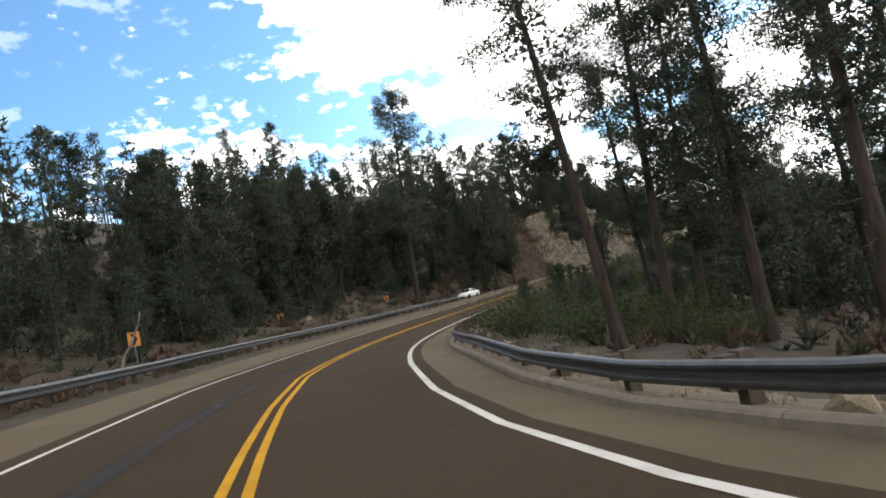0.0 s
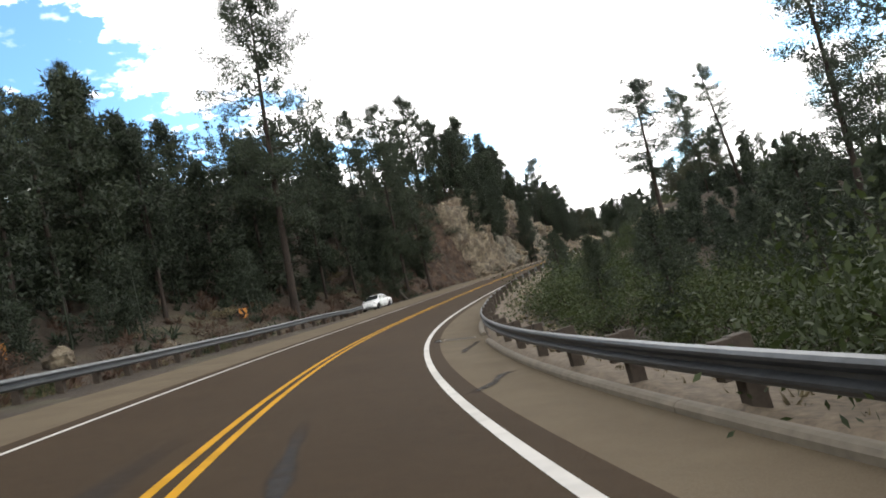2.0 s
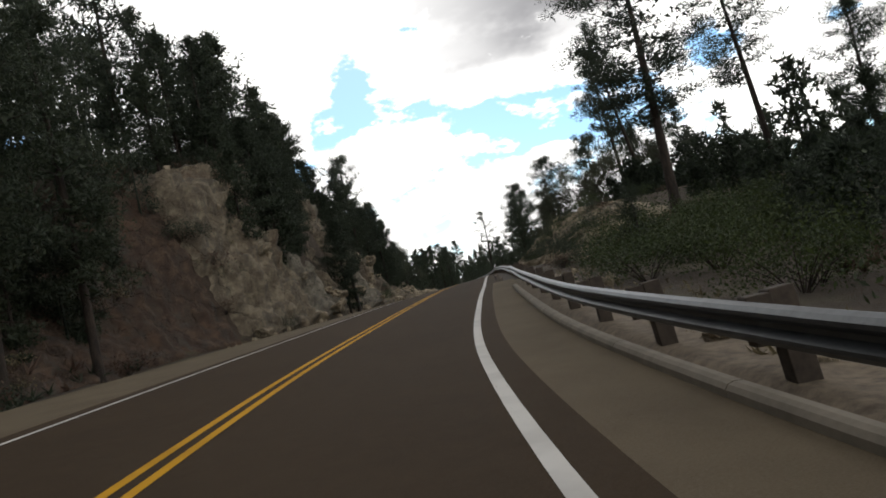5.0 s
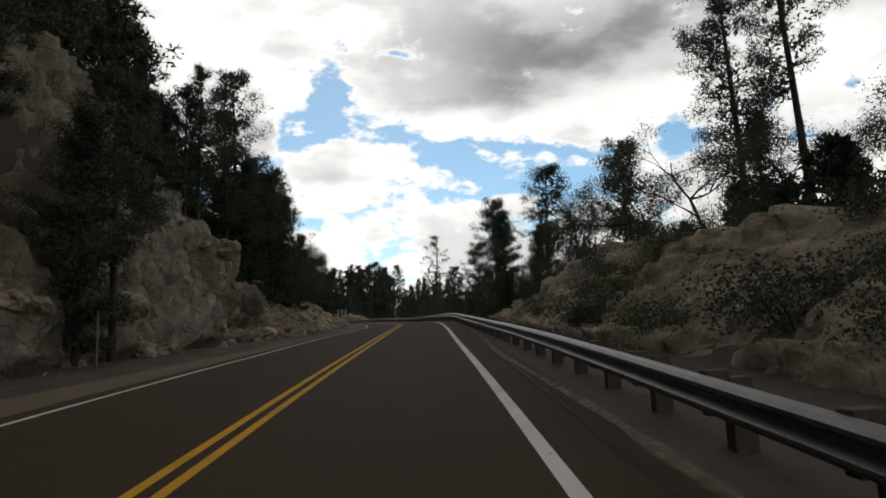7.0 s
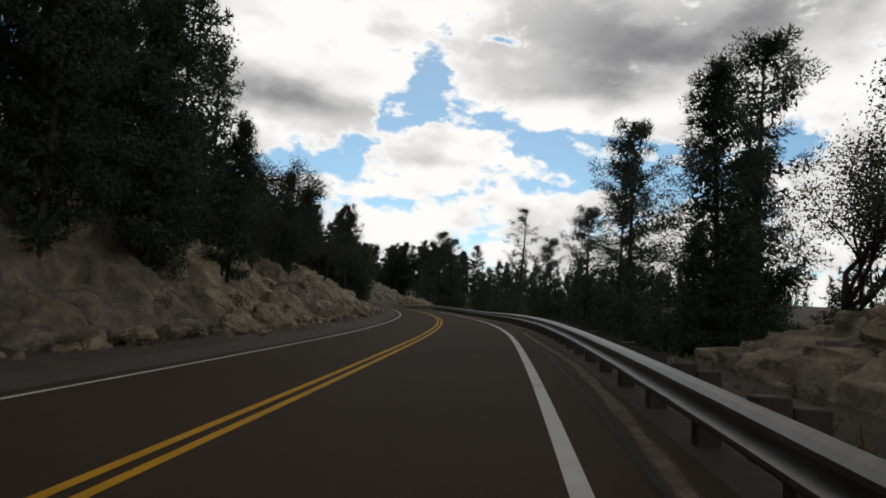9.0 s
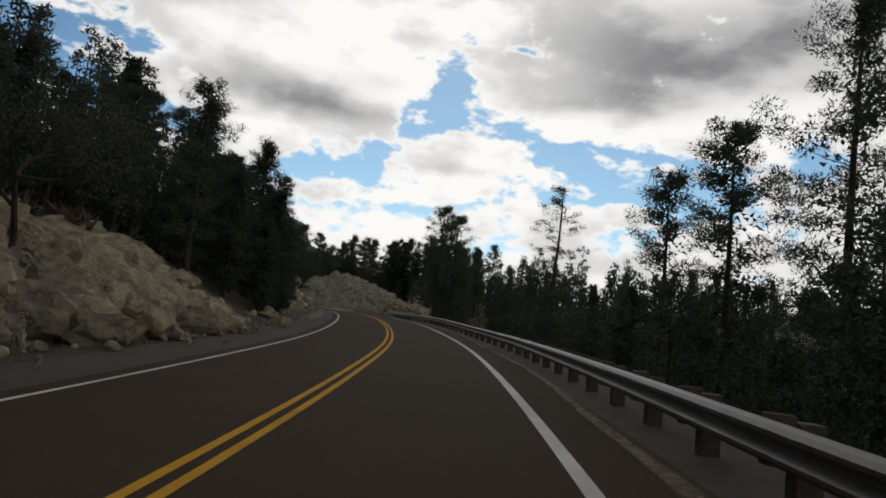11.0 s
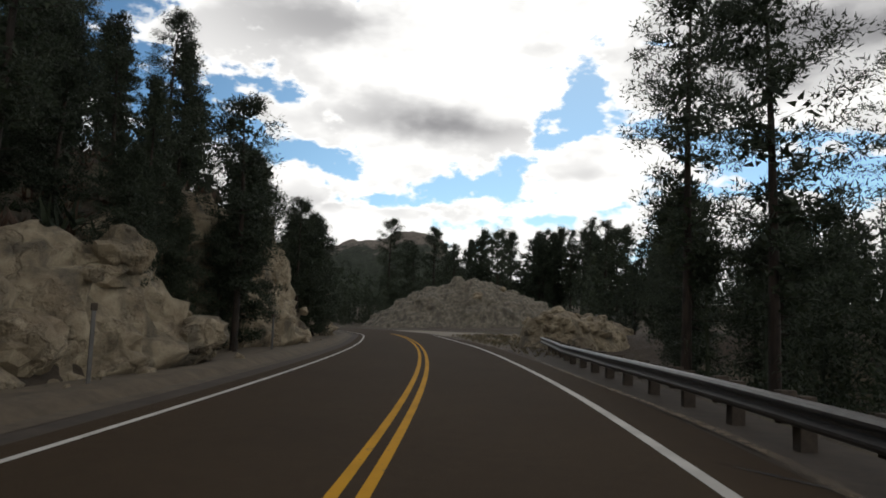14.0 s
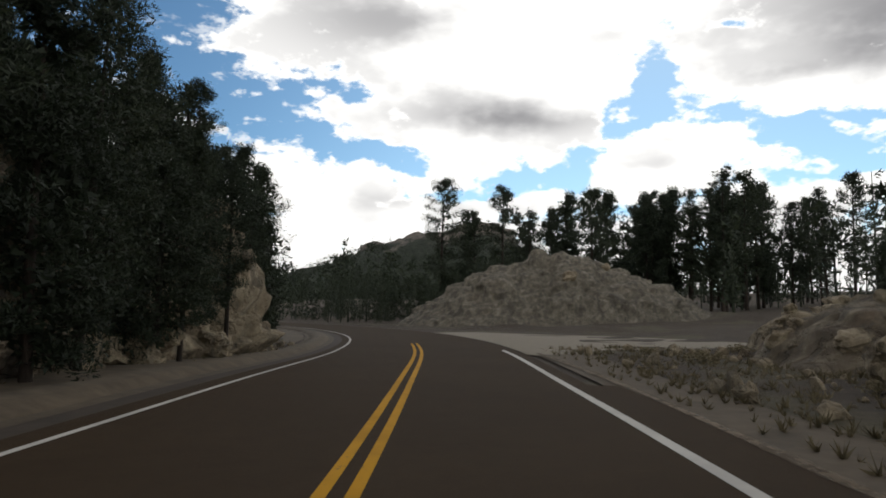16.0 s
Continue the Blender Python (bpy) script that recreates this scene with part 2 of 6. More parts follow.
ASPHALT = asphalt_material()
SHOULDER = shoulder_material()
WHITE_PAINT = paint_material("white_paint", (0.60, 0.58, 0.54), 0.03)
YELLOW_PAINT = paint_material("yellow_paint", (0.56, 0.29, 0.012), 0.045)
GROUND = ground_material()
ROCK = rock_material("granite", (0.050, 0.037, 0.024), (0.145, 0.115, 0.078), (0.31, 0.262, 0.185))
EARTH = rock_material("earth", (0.022, 0.013, 0.008), (0.050, 0.030, 0.018), (0.110, 0.070, 0.044), 0.5)
ROCK_GREY = rock_material("grey_granite", (0.060, 0.050, 0.036), (0.155, 0.137, 0.104), (0.30, 0.27, 0.215), 0.15)
ROCK_PALE = rock_material("pale_granite", (0.100, 0.076, 0.046), (0.265, 0.215, 0.142), (0.48, 0.41, 0.29), 0.3)
BARK = bark_material("pine_bark", (0.011, 0.008, 0.006), (0.050, 0.034, 0.024))
BARK_GREY = bark_material("dead_bark", (0.08, 0.07, 0.06), (0.24, 0.21, 0.18))
NEEDLES = leaf_material("pine_needles", (0.014, 0.022, 0.0125), (0.027, 0.040, 0.021), (0.052, 0.064, 0.032))
LEAVES = leaf_material("scrub_leaves", (0.017, 0.029, 0.006), (0.035, 0.053, 0.011), (0.066, 0.082, 0.019))
LEAVES_DARK = leaf_material("oak_leaves", (0.022, 0.028, 0.014), (0.040, 0.046, 0.022), (0.07, 0.07, 0.035))
DRY = leaf_material("dry_grass", (0.085, 0.070, 0.036), (0.155, 0.127, 0.070), (0.25, 0.21, 0.125))
TWIGS = leaf_material("bare_twigs", (0.05, 0.028, 0.018), (0.085, 0.05, 0.033), (0.13, 0.09, 0.06))
STEEL = plain_material("galvanised_steel", (0.080, 0.086, 0.092), 0.45, 0.7, 0.35, 5.0)
STEEL_DULL = plain_material("dull_steel", (0.080, 0.077, 0.074), 0.45, 0.65, 0.35, 4.0)
STEEL_DARK = plain_material("weathered_steel", (0.12, 0.115, 0.11), 0.6, 0.5, 0.3, 4.0)
POST_WOOD = plain_material("post_wood", (0.055, 0.042, 0.031), 0.9, 0.0, 0.45, 9.0, 0.6)
CONCRETE = plain_material("concrete", (0.185, 0.160, 0.122), 0.9, 0.0, 0.3, 3.0, 0.4)
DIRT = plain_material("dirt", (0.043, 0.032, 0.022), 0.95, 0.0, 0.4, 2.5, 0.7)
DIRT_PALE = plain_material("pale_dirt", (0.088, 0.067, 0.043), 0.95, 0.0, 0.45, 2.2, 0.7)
LITTER = plain_material("needle_litter", (0.135, 0.104, 0.070), 0.95, 0.0, 0.6, 7.0, 0.9)
GRAVEL = plain_material("gravel", (0.22, 0.19, 0.145), 0.95, 0.0, 0.35, 8.0, 0.8)

# ---------------------------------------------------------------- the road's line
ROAD_X = [0.37, -1.7, -3.2, -4.22, -4.57, -3.83, -1.92, 1.27, 5.85, 11.69, 18.59, 25.76, 32.86, 39.94, 47.04, 54.04, 60.84, 67.25, 73.29, 78.92, 83.91, 88.32, 92.18, 95.43, 98.16, 100.42]
ROAD_Y = [-12.34, -0.52, 11.38, 23.34, 35.33, 47.3, 59.14, 70.7, 81.79, 92.26, 102.08, 111.7, 121.37, 131.06, 140.73, 150.48, 160.37, 170.51, 180.88, 191.48, 202.39, 213.55, 224.91, 236.46, 248.14, 259.93]
ROAD_Z = [-1.35, -1.19, -1.1, -1.1, -1.1, -1.02, -0.84, -0.56, -0.12, 0.48, 1.15, 1.83, 2.44, 2.94, 3.43, 3.82, 4.15, 4.45, 4.74, 5.04, 5.42, 5.83, 6.13, 6.35, 6.57, 6.78]
ROAD_BANK = [0.036, -0.012, -0.059, -0.103, -0.133, -0.145, -0.146, -0.139, -0.119, -0.089, -0.057, -0.026, -0.002, 0.016, 0.033, 0.052, 0.054, 0.044, 0.03, 0.014, 0.0, -0.006, -0.008, -0.008, 0.0, 0.0]
LANE_L, LANE_R = 3.02, 2.98


def road_line():
    """The centre line every metre: s, x, y, z, bank, from 60 m behind the start to 420 m."""
    x, y, z, b = (list(v) for v in (ROAD_X, ROAD_Y, ROAD_Z, ROAD_BANK))
    turn = math.atan2(x[-1] - x[-2], y[-1] - y[-2])
    for i in range(12):
        turn -= 12 * (0.0022, 0.0060, 0.0085, 0.0095)[min(i, 3)]
        x.append(x[-1] + 12 * math.sin(turn)), y.append(y[-1] + 12 * math.cos(turn)), z.append(z[-1] + 0.16), b.append(0.03)
    for i in range(4):
        x.insert(0, 2 * x[0] - x[1]), y.insert(0, 2 * y[0] - y[1]), z.insert(0, z[0]), b.insert(0, 0)
    p = np.array([x, y, z, b]).T
    out = []
    for i in range(1, len(p) - 2):
        for k in range(12):
            u = k / 12
            out.append(0.5 * (2 * p[i] + (p[i + 1] - p[i - 1]) * u + (2 * p[i - 1] - 5 * p[i] + 4 * p[i + 1] - p[i + 2]) * u * u
                              + (3 * p[i] - p[i - 1] - 3 * p[i + 1] + p[i + 2]) * u ** 3))
    out = np.array(out)
    # the tightening of the bend where the walk begins
    s = -48 + np.concatenate([[0], np.cumsum(np.hypot(*np.diff(out[:, :2], axis=0).T))])
    t = np.gradient(out[:, :2], axis=0)
    t /= np.linalg.norm(t, axis=1)[:, None]
    shift = np.interp(s, [-40, -10, 0, 4, 8, 13, 19, 26], [3.6, 2.21, 1.82, 1.33, 0.85, 0.36, 0.08, 0])
    out[:, 0] += t[:, 1] * shift
    out[:, 1] -= t[:, 0] * shift
    out[:, 2] += np.interp(s, [-10, 0, 4, 8, 13, 19], [0.14, 0.03, -0.09, -0.15, -0.13, 0])
    out[:, 3] += np.interp(s, [-10, 0, 4, 8, 13, 19, 26], [-0.01, -0.026, -0.066, -0.072, -0.048, -0.011, 0])
    return out


LINE = road_line()
S0 = -48.0
LS = S0 + np.concatenate([[0], np.cumsum(np.hypot(*np.diff(LINE[:, :2], axis=0).T))])
TAN = np.gradient(LINE[:, :2], axis=0)
TAN /= np.linalg.norm(TAN, axis=1)[:, None]
S_END = LS[-1] - 2


def road(s, lat=0.0):
    """x, y, z on the banked road plane at s along it and lat to its right; arrays or numbers."""
    s, lat = np.asarray(s, float), np.asarray(lat, float)
    c = [np.interp(s, LS, LINE[:, k]) for k in range(4)]
    t = np.stack([np.interp(s, LS, TAN[:, k]) for k in range(2)], -1)
    return np.stack([c[0] + t[..., 1] * lat, c[1] - t[..., 0] * lat, c[2] + c[3] * lat], -1)


def along(x, y):
    """s and lat of places x, y."""
    p = np.stack([np.asarray(x, float).ravel(), np.asarray(y, float).ravel()], -1)
    s, lat = np.empty(len(p)), np.empty(len(p))
    for a in range(0, len(p), 4000):
        q = p[a:a + 4000]
        i = ((q[:, None] - LINE[None, :, :2]) ** 2).sum(2).argmin(1)
        v = q - LINE[i, :2]
        s[a:a + 4000] = LS[i] + (v * TAN[i]).sum(1)
        lat[a:a + 4000] = v[:, 0] * TAN[i, 1] - v[:, 1] * TAN[i, 0]
    return s, lat


def heading(s):
    return math.atan2(float(np.interp(s, LS, TAN[:, 0])), float(np.interp(s, LS, TAN[:, 1])))


# ---------------------------------------------------------------- the lie of the land
def knots(*pairs):
    a = np.array(pairs, float)
    return lambda s: np.interp(s, a[:, 0], a[:, 1])


LEFT_EDGE = knots((-50, 6.9), (86, 6.9), (90, 9.0), (93, 11.6), (99, 11.6), (105, 8.5), (120, 5.5), (150, 4.6), (420, 4.2))           # end of the level verge
LEFT_TOE = knots((-50, 10), (70, 9.8), (86, 9.8), (92, 12.6), (100, 12.8), (118, 13), (128, 9.6), (150, 8.8), (165, 7.8), (180, 7.0), (205, 6.4), (216, 5.6), (232, 6.5), (244, 8.6), (252, 6.6), (258, 6.0), (262.5, 7.8), (267, 7.8), (271, 6.0), (276, 6.2), (280, 7.5), (293, 7.7), (302, 6.4), (320, 7.5), (420, 9))
LEFT_RISE = knots((-50, 1.6), (60, 2.0), (95, 3.2), (118, 6.5), (125, 10.3), (134, 12.2), (141, 12.0), (148, 11.0), (154, 9.6), (160, 6.2), (166, 3.8), (172, 3.3), (180, 3.2), (205, 2.9), (216, 2.6), (232, 1.8), (246, 1.4), (252, 2.2), (260, 3.0), (267, 5.2), (282, 5.8), (300, 5.2), (318, 2.5), (420, 2))
LEFT_RUN = knots((-50, 9), (95, 9), (118, 7), (128, 4.5), (150, 4.2), (165, 4.5), (180, 5), (205, 5.5), (246, 5), (252, 2.6), (300, 2.8), (320, 5), (420, 6))
LEFT_HILL = knots((-50, 0.5), (90, 0.5), (130, 0.38), (175, 0.28), (230, 0.18), (250, 0.3), (265, 0.4), (300, 0.34), (330, 0.2), (420, 0.15))
RIGHT_EDGE = knots((-50, 5.2), (10, 5.1), (30, 5.2), (55, 5.6), (70, 5.7), (90, 5.3), (118, 5.0), (140, 4.8), (155, 4.4), (195, 4.8), (240, 5.0), (262, 5.3), (276, 6.0), (288, 5.0), (296, 14), (322, 16), (332, 6), (420, 6))
RIGHT_MOUND = knots((-50, 0), (116, 0), (126, 1.8), (134, 3.2), (142, 3.5), (150, 4.0), (161, 3.8), (169, 2.0), (175, 0), (420, 0))
RIGHT_DROP = knots((-50, 0.22), (100, 0.16), (124, 0.03), (170, 0.05), (182, 0.26), (250, 0.26), (272, 0.2), (282, -0.05), (420, -0.02))
RIGHT_FAR = knots((-50, 0.05), (110, 0.05), (160, 0.10), (190, 0.02), (260, 0.0), (330, 0.08), (420, 0.1))


def smooth01(u):
    u = np.clip(u, 0, 1)
    return u * u * (3 - 2 * u)


def lie(s, lat):
    """Height of the ground over the road's centre at s, lat."""
    bank = np.interp(s, LS, LINE[:, 3])
    inner = bank * np.clip(lat, -np.interp(s, [72, 96], [7.4, 4.7]), 6.5)
    left = np.maximum(-lat - LEFT_EDGE(s), 0)
    toe = np.maximum(LEFT_TOE(s) - LEFT_EDGE(s), 0.1)
    dip = -np.where(s < 100, 0.5, 0.12) * smooth01(left / 3.0) * (1 - smooth01((left - toe) / 4))
    up = -lat - LEFT_TOE(s)
    face = LEFT_RISE(s) * smooth01(up / LEFT_RUN(s)) ** 0.8
    hill = LEFT_HILL(s) * np.maximum(up - LEFT_RUN(s) * 0.8, 0)
    hill = 42 * np.tanh(hill / 42)
    right = np.maximum(lat - RIGHT_EDGE(s), 0)
    drop = -RIGHT_DROP(s) * np.where(right < 34, right, 34) * smooth01(right / 2.5)
    mound = RIGHT_MOUND(s) * smooth01((right - 1.6) / 7.0) * (1 - 0.7 * smooth01((right - 16) / 14))
    far = 30 * np.tanh(RIGHT_FAR(s) * np.maximum(right - 26, 0) / 30)
    return inner + dip + face + hill + drop + mound + far


def rough(x, y, scale, seed=0.0):
    return noise.fractal((x * scale + seed, y * scale - seed, seed * 0.37), 1.0, 2.0, 4)


def ground_z(x, y):
    s, lat = along(x, y)
    return float((np.interp(s, LS, LINE[:, 2]) + lie(s, lat))[0])


def spot(s, lat):
    """A place on the ground."""
    p = road(s, lat)
    return Vector((float(p[0]), float(p[1]), ground_z(p[0], p[1])))


# ---------------------------------------------------------------- mesh helpers
def mesh_object(name, verts, faces, mat, parent=None, label="", smooth=False):
    me = bpy.data.meshes.new(name)
    me.from_pydata([tuple(v) for v in verts], [], [tuple(f) for f in faces])
    if smooth:
        me.polygons.foreach_set("use_smooth", [True] * len(me.polygons))
    me.materials.append(mat)
    me.update()
    ob = new(name, me)
    if parent is not None:
        ob.parent = parent
    if label:
        ob["label"] = label
    return ob


def part(name, bm, mat, parent=None, label="", smooth=False):
    me = bpy.data.meshes.new(name)
    bm.to_mesh(me)
    bm.free()
    if smooth:
        me.polygons.foreach_set("use_smooth", [True] * len(me.polygons))
    me.materials.append(mat)
    ob = new(name, me)
    if parent is not None:
        ob.parent = parent
    if label:
        ob["label"] = label
    return ob


def empty(name, m=None):
    ob = new(name)
    if m is not None:
        ob.matrix_world = m
    return ob


def sweep(profile, stations, closed=True):
    """Quads of a profile [(lat, up)] carried along stations (s, lat offset, up offset) of the road."""
    verts, faces, n = [], [], len(profile)
    for s, dl, dz in stations:
        for a, h in profile:
            p = road(s, dl + a)
            verts.append((p[0], p[1], p[2] + dz + h))
    for i in range(len(stations) - 1):
        for k in range(n if closed else n - 1):
            a, b = i * n + k, i * n + (k + 1) % n
            faces.append((a, b, b + n, a + n))
    if closed:
        faces.append(tuple(reversed(range(n))))
        faces.append(tuple(range(len(verts) - n, len(verts))))
    return verts, faces


def strip(name, s0, s1, a, b, up, mat, step=1.0, across=2):
    ss = np.arange(s0, s1 + 1e-6, step)
    fa, fb = (v if callable(v) else (lambda s, v=v: np.full_like(s, v)) for v in (a, b))
    la, lb = fa(ss), fb(ss)
    verts, faces = [], []
    for i, s in enumerate(ss):
        for k in range(across + 1):
            p = road(s, la[i] + (lb[i] - la[i]) * k / across)
            verts.append((p[0], p[1], p[2] + up))
    n = across + 1
    for i in range(len(ss) - 1):
        for k in range(across):
            faces.append((i * n + k, i * n + k + 1, (i + 1) * n + k + 1, (i + 1) * n + k))
    return mesh_object(name, verts, faces, mat)


def tube(rings, sides=6, cap=True):
    """Verts and faces of a tube through rings (centre, radius)."""
    verts, faces = [], []
    for i, (c, r) in enumerate(rings):
        a, b = Vector(rings[max(i - 1, 0)][0]), Vector(rings[min(i + 1, len(rings) - 1)][0])
        d = (b - a).normalized() if (b - a).length > 1e-6 else Vector((0, 0, 1))
        u = d.orthogonal().normalized()
        w = d.cross(u)
        for k in range(sides):
            t = 2 * math.pi * k / sides
            verts.append(Vector(c) + (u * math.cos(t) + w * math.sin(t)) * r)
    for i in range(len(rings) - 1):
        for k in range(sides):
            a, b = i * sides + k, i * sides + (k + 1) % sides
            faces.append((a, b, b + sides, a + sides))
    if cap:
        faces.append(tuple(range(len(verts) - sides, len(verts))))
    return verts, faces


class Heap:
    """Verts and faces gathered into one mesh, and cushions of needles that are grown when it is made."""

    def __init__(self):
        self.v, self.f, self.cushions = [], [], []

    def arrays(self, seed):
        """All as vertices and triangles."""
        tris = [(f[0], f[k], f[k + 1]) for f in self.f for k in range(1, len(f) - 1)]
        v, t = np.array([tuple(p) for p in self.v], float).reshape(-1, 3), np.array(tris, int).reshape(-1, 3)
        if self.cushions:
            c = np.array(self.cushions, float)
            c = np.repeat(c, c[:, 5].astype(int), axis=0)
            n, g = len(c), np.random.default_rng(seed)

            def unit(a):
                return a / np.maximum(np.linalg.norm(a, axis=1), 1e-9)[:, None]

            d = unit(g.normal(size=(n, 3)))
            p = c[:, :3] + d * (c[:, 3] * g.random(n) ** 0.45)[:, None] * np.stack([np.ones(n), np.ones(n), c[:, 6]], 1)
            e = unit(d * 1.15 + g.normal(size=(n, 3)) * 0.5 + np.array([0, 0, 0.3]))
            side = unit(np.cross(e, g.normal(size=(n, 3))))
            l = (c[:, 4] * g.uniform(0.6, 1.2, n))[:, None]
            side *= l * c[:, 7:8]
            needles = np.stack([p + side - e * l * 0.35, p - side - e * l * 0.35, p + e * l * 0.75], 1).reshape(-1, 3)
            t = np.concatenate([t, len(v) + np.arange(3 * n).reshape(-1, 3)])
            v = np.concatenate([v, needles])
        return v, t

    def mesh(self, name, mat, seed=0):
        v, t = self.arrays(seed)
        me = bpy.data.meshes.new(name)
        me.vertices.add(len(v))
        me.vertices.foreach_set("co", v.ravel())
        me.loops.add(3 * len(t))
        me.loops.foreach_set("vertex_index", t.ravel())
        me.polygons.add(len(t))
        me.polygons.foreach_set("loop_start", np.arange(0, 3 * len(t), 3))
        me.polygons.foreach_set("loop_total", np.full(len(t), 3))
        me.materials.append(mat)
        me.update()
        me.validate()
        return me

    def put(self, verts, faces):
        n = len(self.v)
        self.v += verts
        self.f += [tuple(i + n for i in f) for f in faces]


def box_bm(x0, x1, y0, y1, z0, z1, bevel=0.0):
    bm = bmesh.new()
    bmesh.ops.create_cube(bm, size=1.0, matrix=Matrix.Translation(((x0 + x1) / 2, (y0 + y1) / 2, (z0 + z1) / 2)) @ Matrix.Diagonal((x1 - x0, y1 - y0, z1 - z0, 1)))
    if bevel:
        bmesh.ops.bevel(bm, geom=bm.edges[:], offset=bevel, segments=1, affect="EDGES", profile=0.5)
    return bm


# ---------------------------------------------------------------- ground, road, markings
def build_ground():
    h = Heap()
    ss = np.arange(-46, S_END - 2, 1.5)
    lats = np.array([-62, -54, -47, -41, -36, -32, -28.5, -25.5, -23, -21, -19.2, -17.6, -16.2, -15, -14, -13, -12, -11.2, -10.4, -9.6, -8.8, -8, -7.2, -6.4, -5.6, -4.8, -4.0, -3.2, 0,
                     3.2, 4.2, 5.0, 5.7, 6.4, 7.2, 8, 9, 10, 11.2, 12.6, 14, 16, 18.5, 21.5, 25, 29, 33.5, 38.5, 44, 50])
    g, l = np.meshgrid(ss, lats, indexing="ij")
    p = road(g, 0 * l)
    flat = road(g, l)
    z = p[..., 2] + lie(g, l)
    verts = []
    for i in range(len(ss)):
        for k in range(len(lats)):
            x, y = flat[i, k, :2]
            a = abs(lats[k])
            wild = min(max((a - 6.5) / 8, 0), 1)
            hollow = 0.06 if a < 5.3 else 0.0
            verts.append((x, y, z[i, k] - hollow + wild * (0.35 * rough(x, y, 0.35) + 0.12 * rough(x, y, 1.3, 3.1)) - (1.5 if k in (0, len(lats) - 1) else 0)))
    n = len(lats)
    faces = [(i * n + k, i * n + k + 1, (i + 1) * n + k + 1, (i + 1) * n + k) for i in range(len(ss) - 1) for k in range(n - 1)]
    h.put(verts, faces)
    # the land beyond, out to the horizon
    edges = np.concatenate([[-3500, -2200, -1400, -900, -620, -440, -320], np.arange(-240, 340, 8.0), [400, 500, 640, 860, 1200, 1800, 2600, 3800]])
    ex, ey = edges, np.concatenate([[-3500, -2200, -1400, -800, -480, -300, -200], np.arange(-140, 520, 8.0), [600, 720, 900, 1200, 1700, 2500, 3800]])
    gx, gy = np.meshgrid(ex, ey, indexing="ij")
    s, lat = along(gx, gy)
    zz = np.interp(s, LS, LINE[:, 2]) + lie(s, lat)
    zz = np.where((lat > -52) & (lat < 42) & (s < S_END - 8) & (s > -44), zz - 7, zz - 0.8)
    far = np.hypot(gx.ravel() - 60, gy.ravel() - 150)
    zz = np.where(far > 300, zz * np.exp(-(far - 300) / 900) - 4 * smooth01((far - 300) / 300), zz)
    verts = [(x, y, v + 1.0 * rough(x, y, 0.05)) for x, y, v in zip(gx.ravel(), gy.ravel(), zz)]
    n = len(ey)
    h.put(verts, [(i * n + k, (i + 1) * n + k, (i + 1) * n + k + 1, i * n + k + 1) for i in range(len(ex) - 1) for k in range(n - 1)])
    ob = mesh_object("ground", h.v, h.f, GROUND, smooth=True)
    return tagged(ob, "forest floor of dry needles, tan grass and stony soil", "ground", kind="structure")


build_ground()
tagged(strip("road", -46, S_END - 4, -3.45, 3.4, 0.0, ASPHALT, 1.0, 6), "worn brown-grey asphalt two-lane mountain road", "road", kind="structure")
tagged(strip("pavement_shoulder_right", -46, 121, 3.4, lambda s: RIGHT_EDGE(s) - 0.55, -0.004, SHOULDER, 1.0, 2), "tan concrete shoulder beside the kerb", "shoulder", kind="structure")
tagged(strip("pavement_shoulder_left", -46, 150, lambda s: -np.minimum(LEFT_EDGE(s) - 0.4, 6.4), -3.45, -0.004, SHOULDER, 1.0, 3), "wide tan gravel shoulder", "shoulder", kind="structure")
tagged(strip("pavement_edge_right", 121, 288, 3.4, lambda s: np.minimum(3.95, RIGHT_EDGE(s) - 0.5), -0.003, ASPHALT, 1.0, 1), "narrow brown asphalt edge strip", "pavement", kind="structure")
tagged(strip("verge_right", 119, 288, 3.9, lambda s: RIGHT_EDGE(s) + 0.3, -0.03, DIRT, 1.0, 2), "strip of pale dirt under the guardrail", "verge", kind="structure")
tagged(strip("verge_right", 274, 297, 3.75, lambda s: np.minimum(RIGHT_EDGE(s) + 1.6, 7.5), -0.022, DIRT_PALE, 1.0, 3), "pale dirt and dry grass beside the asphalt", "verge", kind="structure")
tagged(strip("verge_left", 246, S_END - 6, lambda s: -LEFT_TOE(s) + 0.4, -3.9, -0.022, DIRT_PALE, 1.0, 4), "pale dusty verge below the cliffs", "verge", kind="structure")
tagged(strip("verge_left", 148, S_END - 6, lambda s: -LEFT_TOE(s) + 0.4, -3.45, -0.03, DIRT, 1.0, 4), "dusty dirt verge below the rocks", "verge", kind="structure")
for name, lat, w, mat, words in (("road_marking_yellow", -0.115, 0.105, YELLOW_PAINT, "one of two solid yellow centre lines"), ("road_marking_yellow", 0.115, 0.105, YELLOW_PAINT, "one of two solid yellow centre lines"),
                                 ("road_marking_white", -LANE_L, 0.095, WHITE_PAINT, "solid white edge line, thin and worn"), ("road_marking_white", LANE_R, 0.15, WHITE_PAINT, "solid white edge line, bright and broad")):
    s1 = S_END - 6
    if lat == LANE_R:
        s1 = 299
    if abs(lat) < 1:
        s1 = 306
    tagged(strip(name, -46, s1, lat - w / 2, lat + w / 2, 0.005, mat, 1.0, 1), words, "road marking", kind="structure")

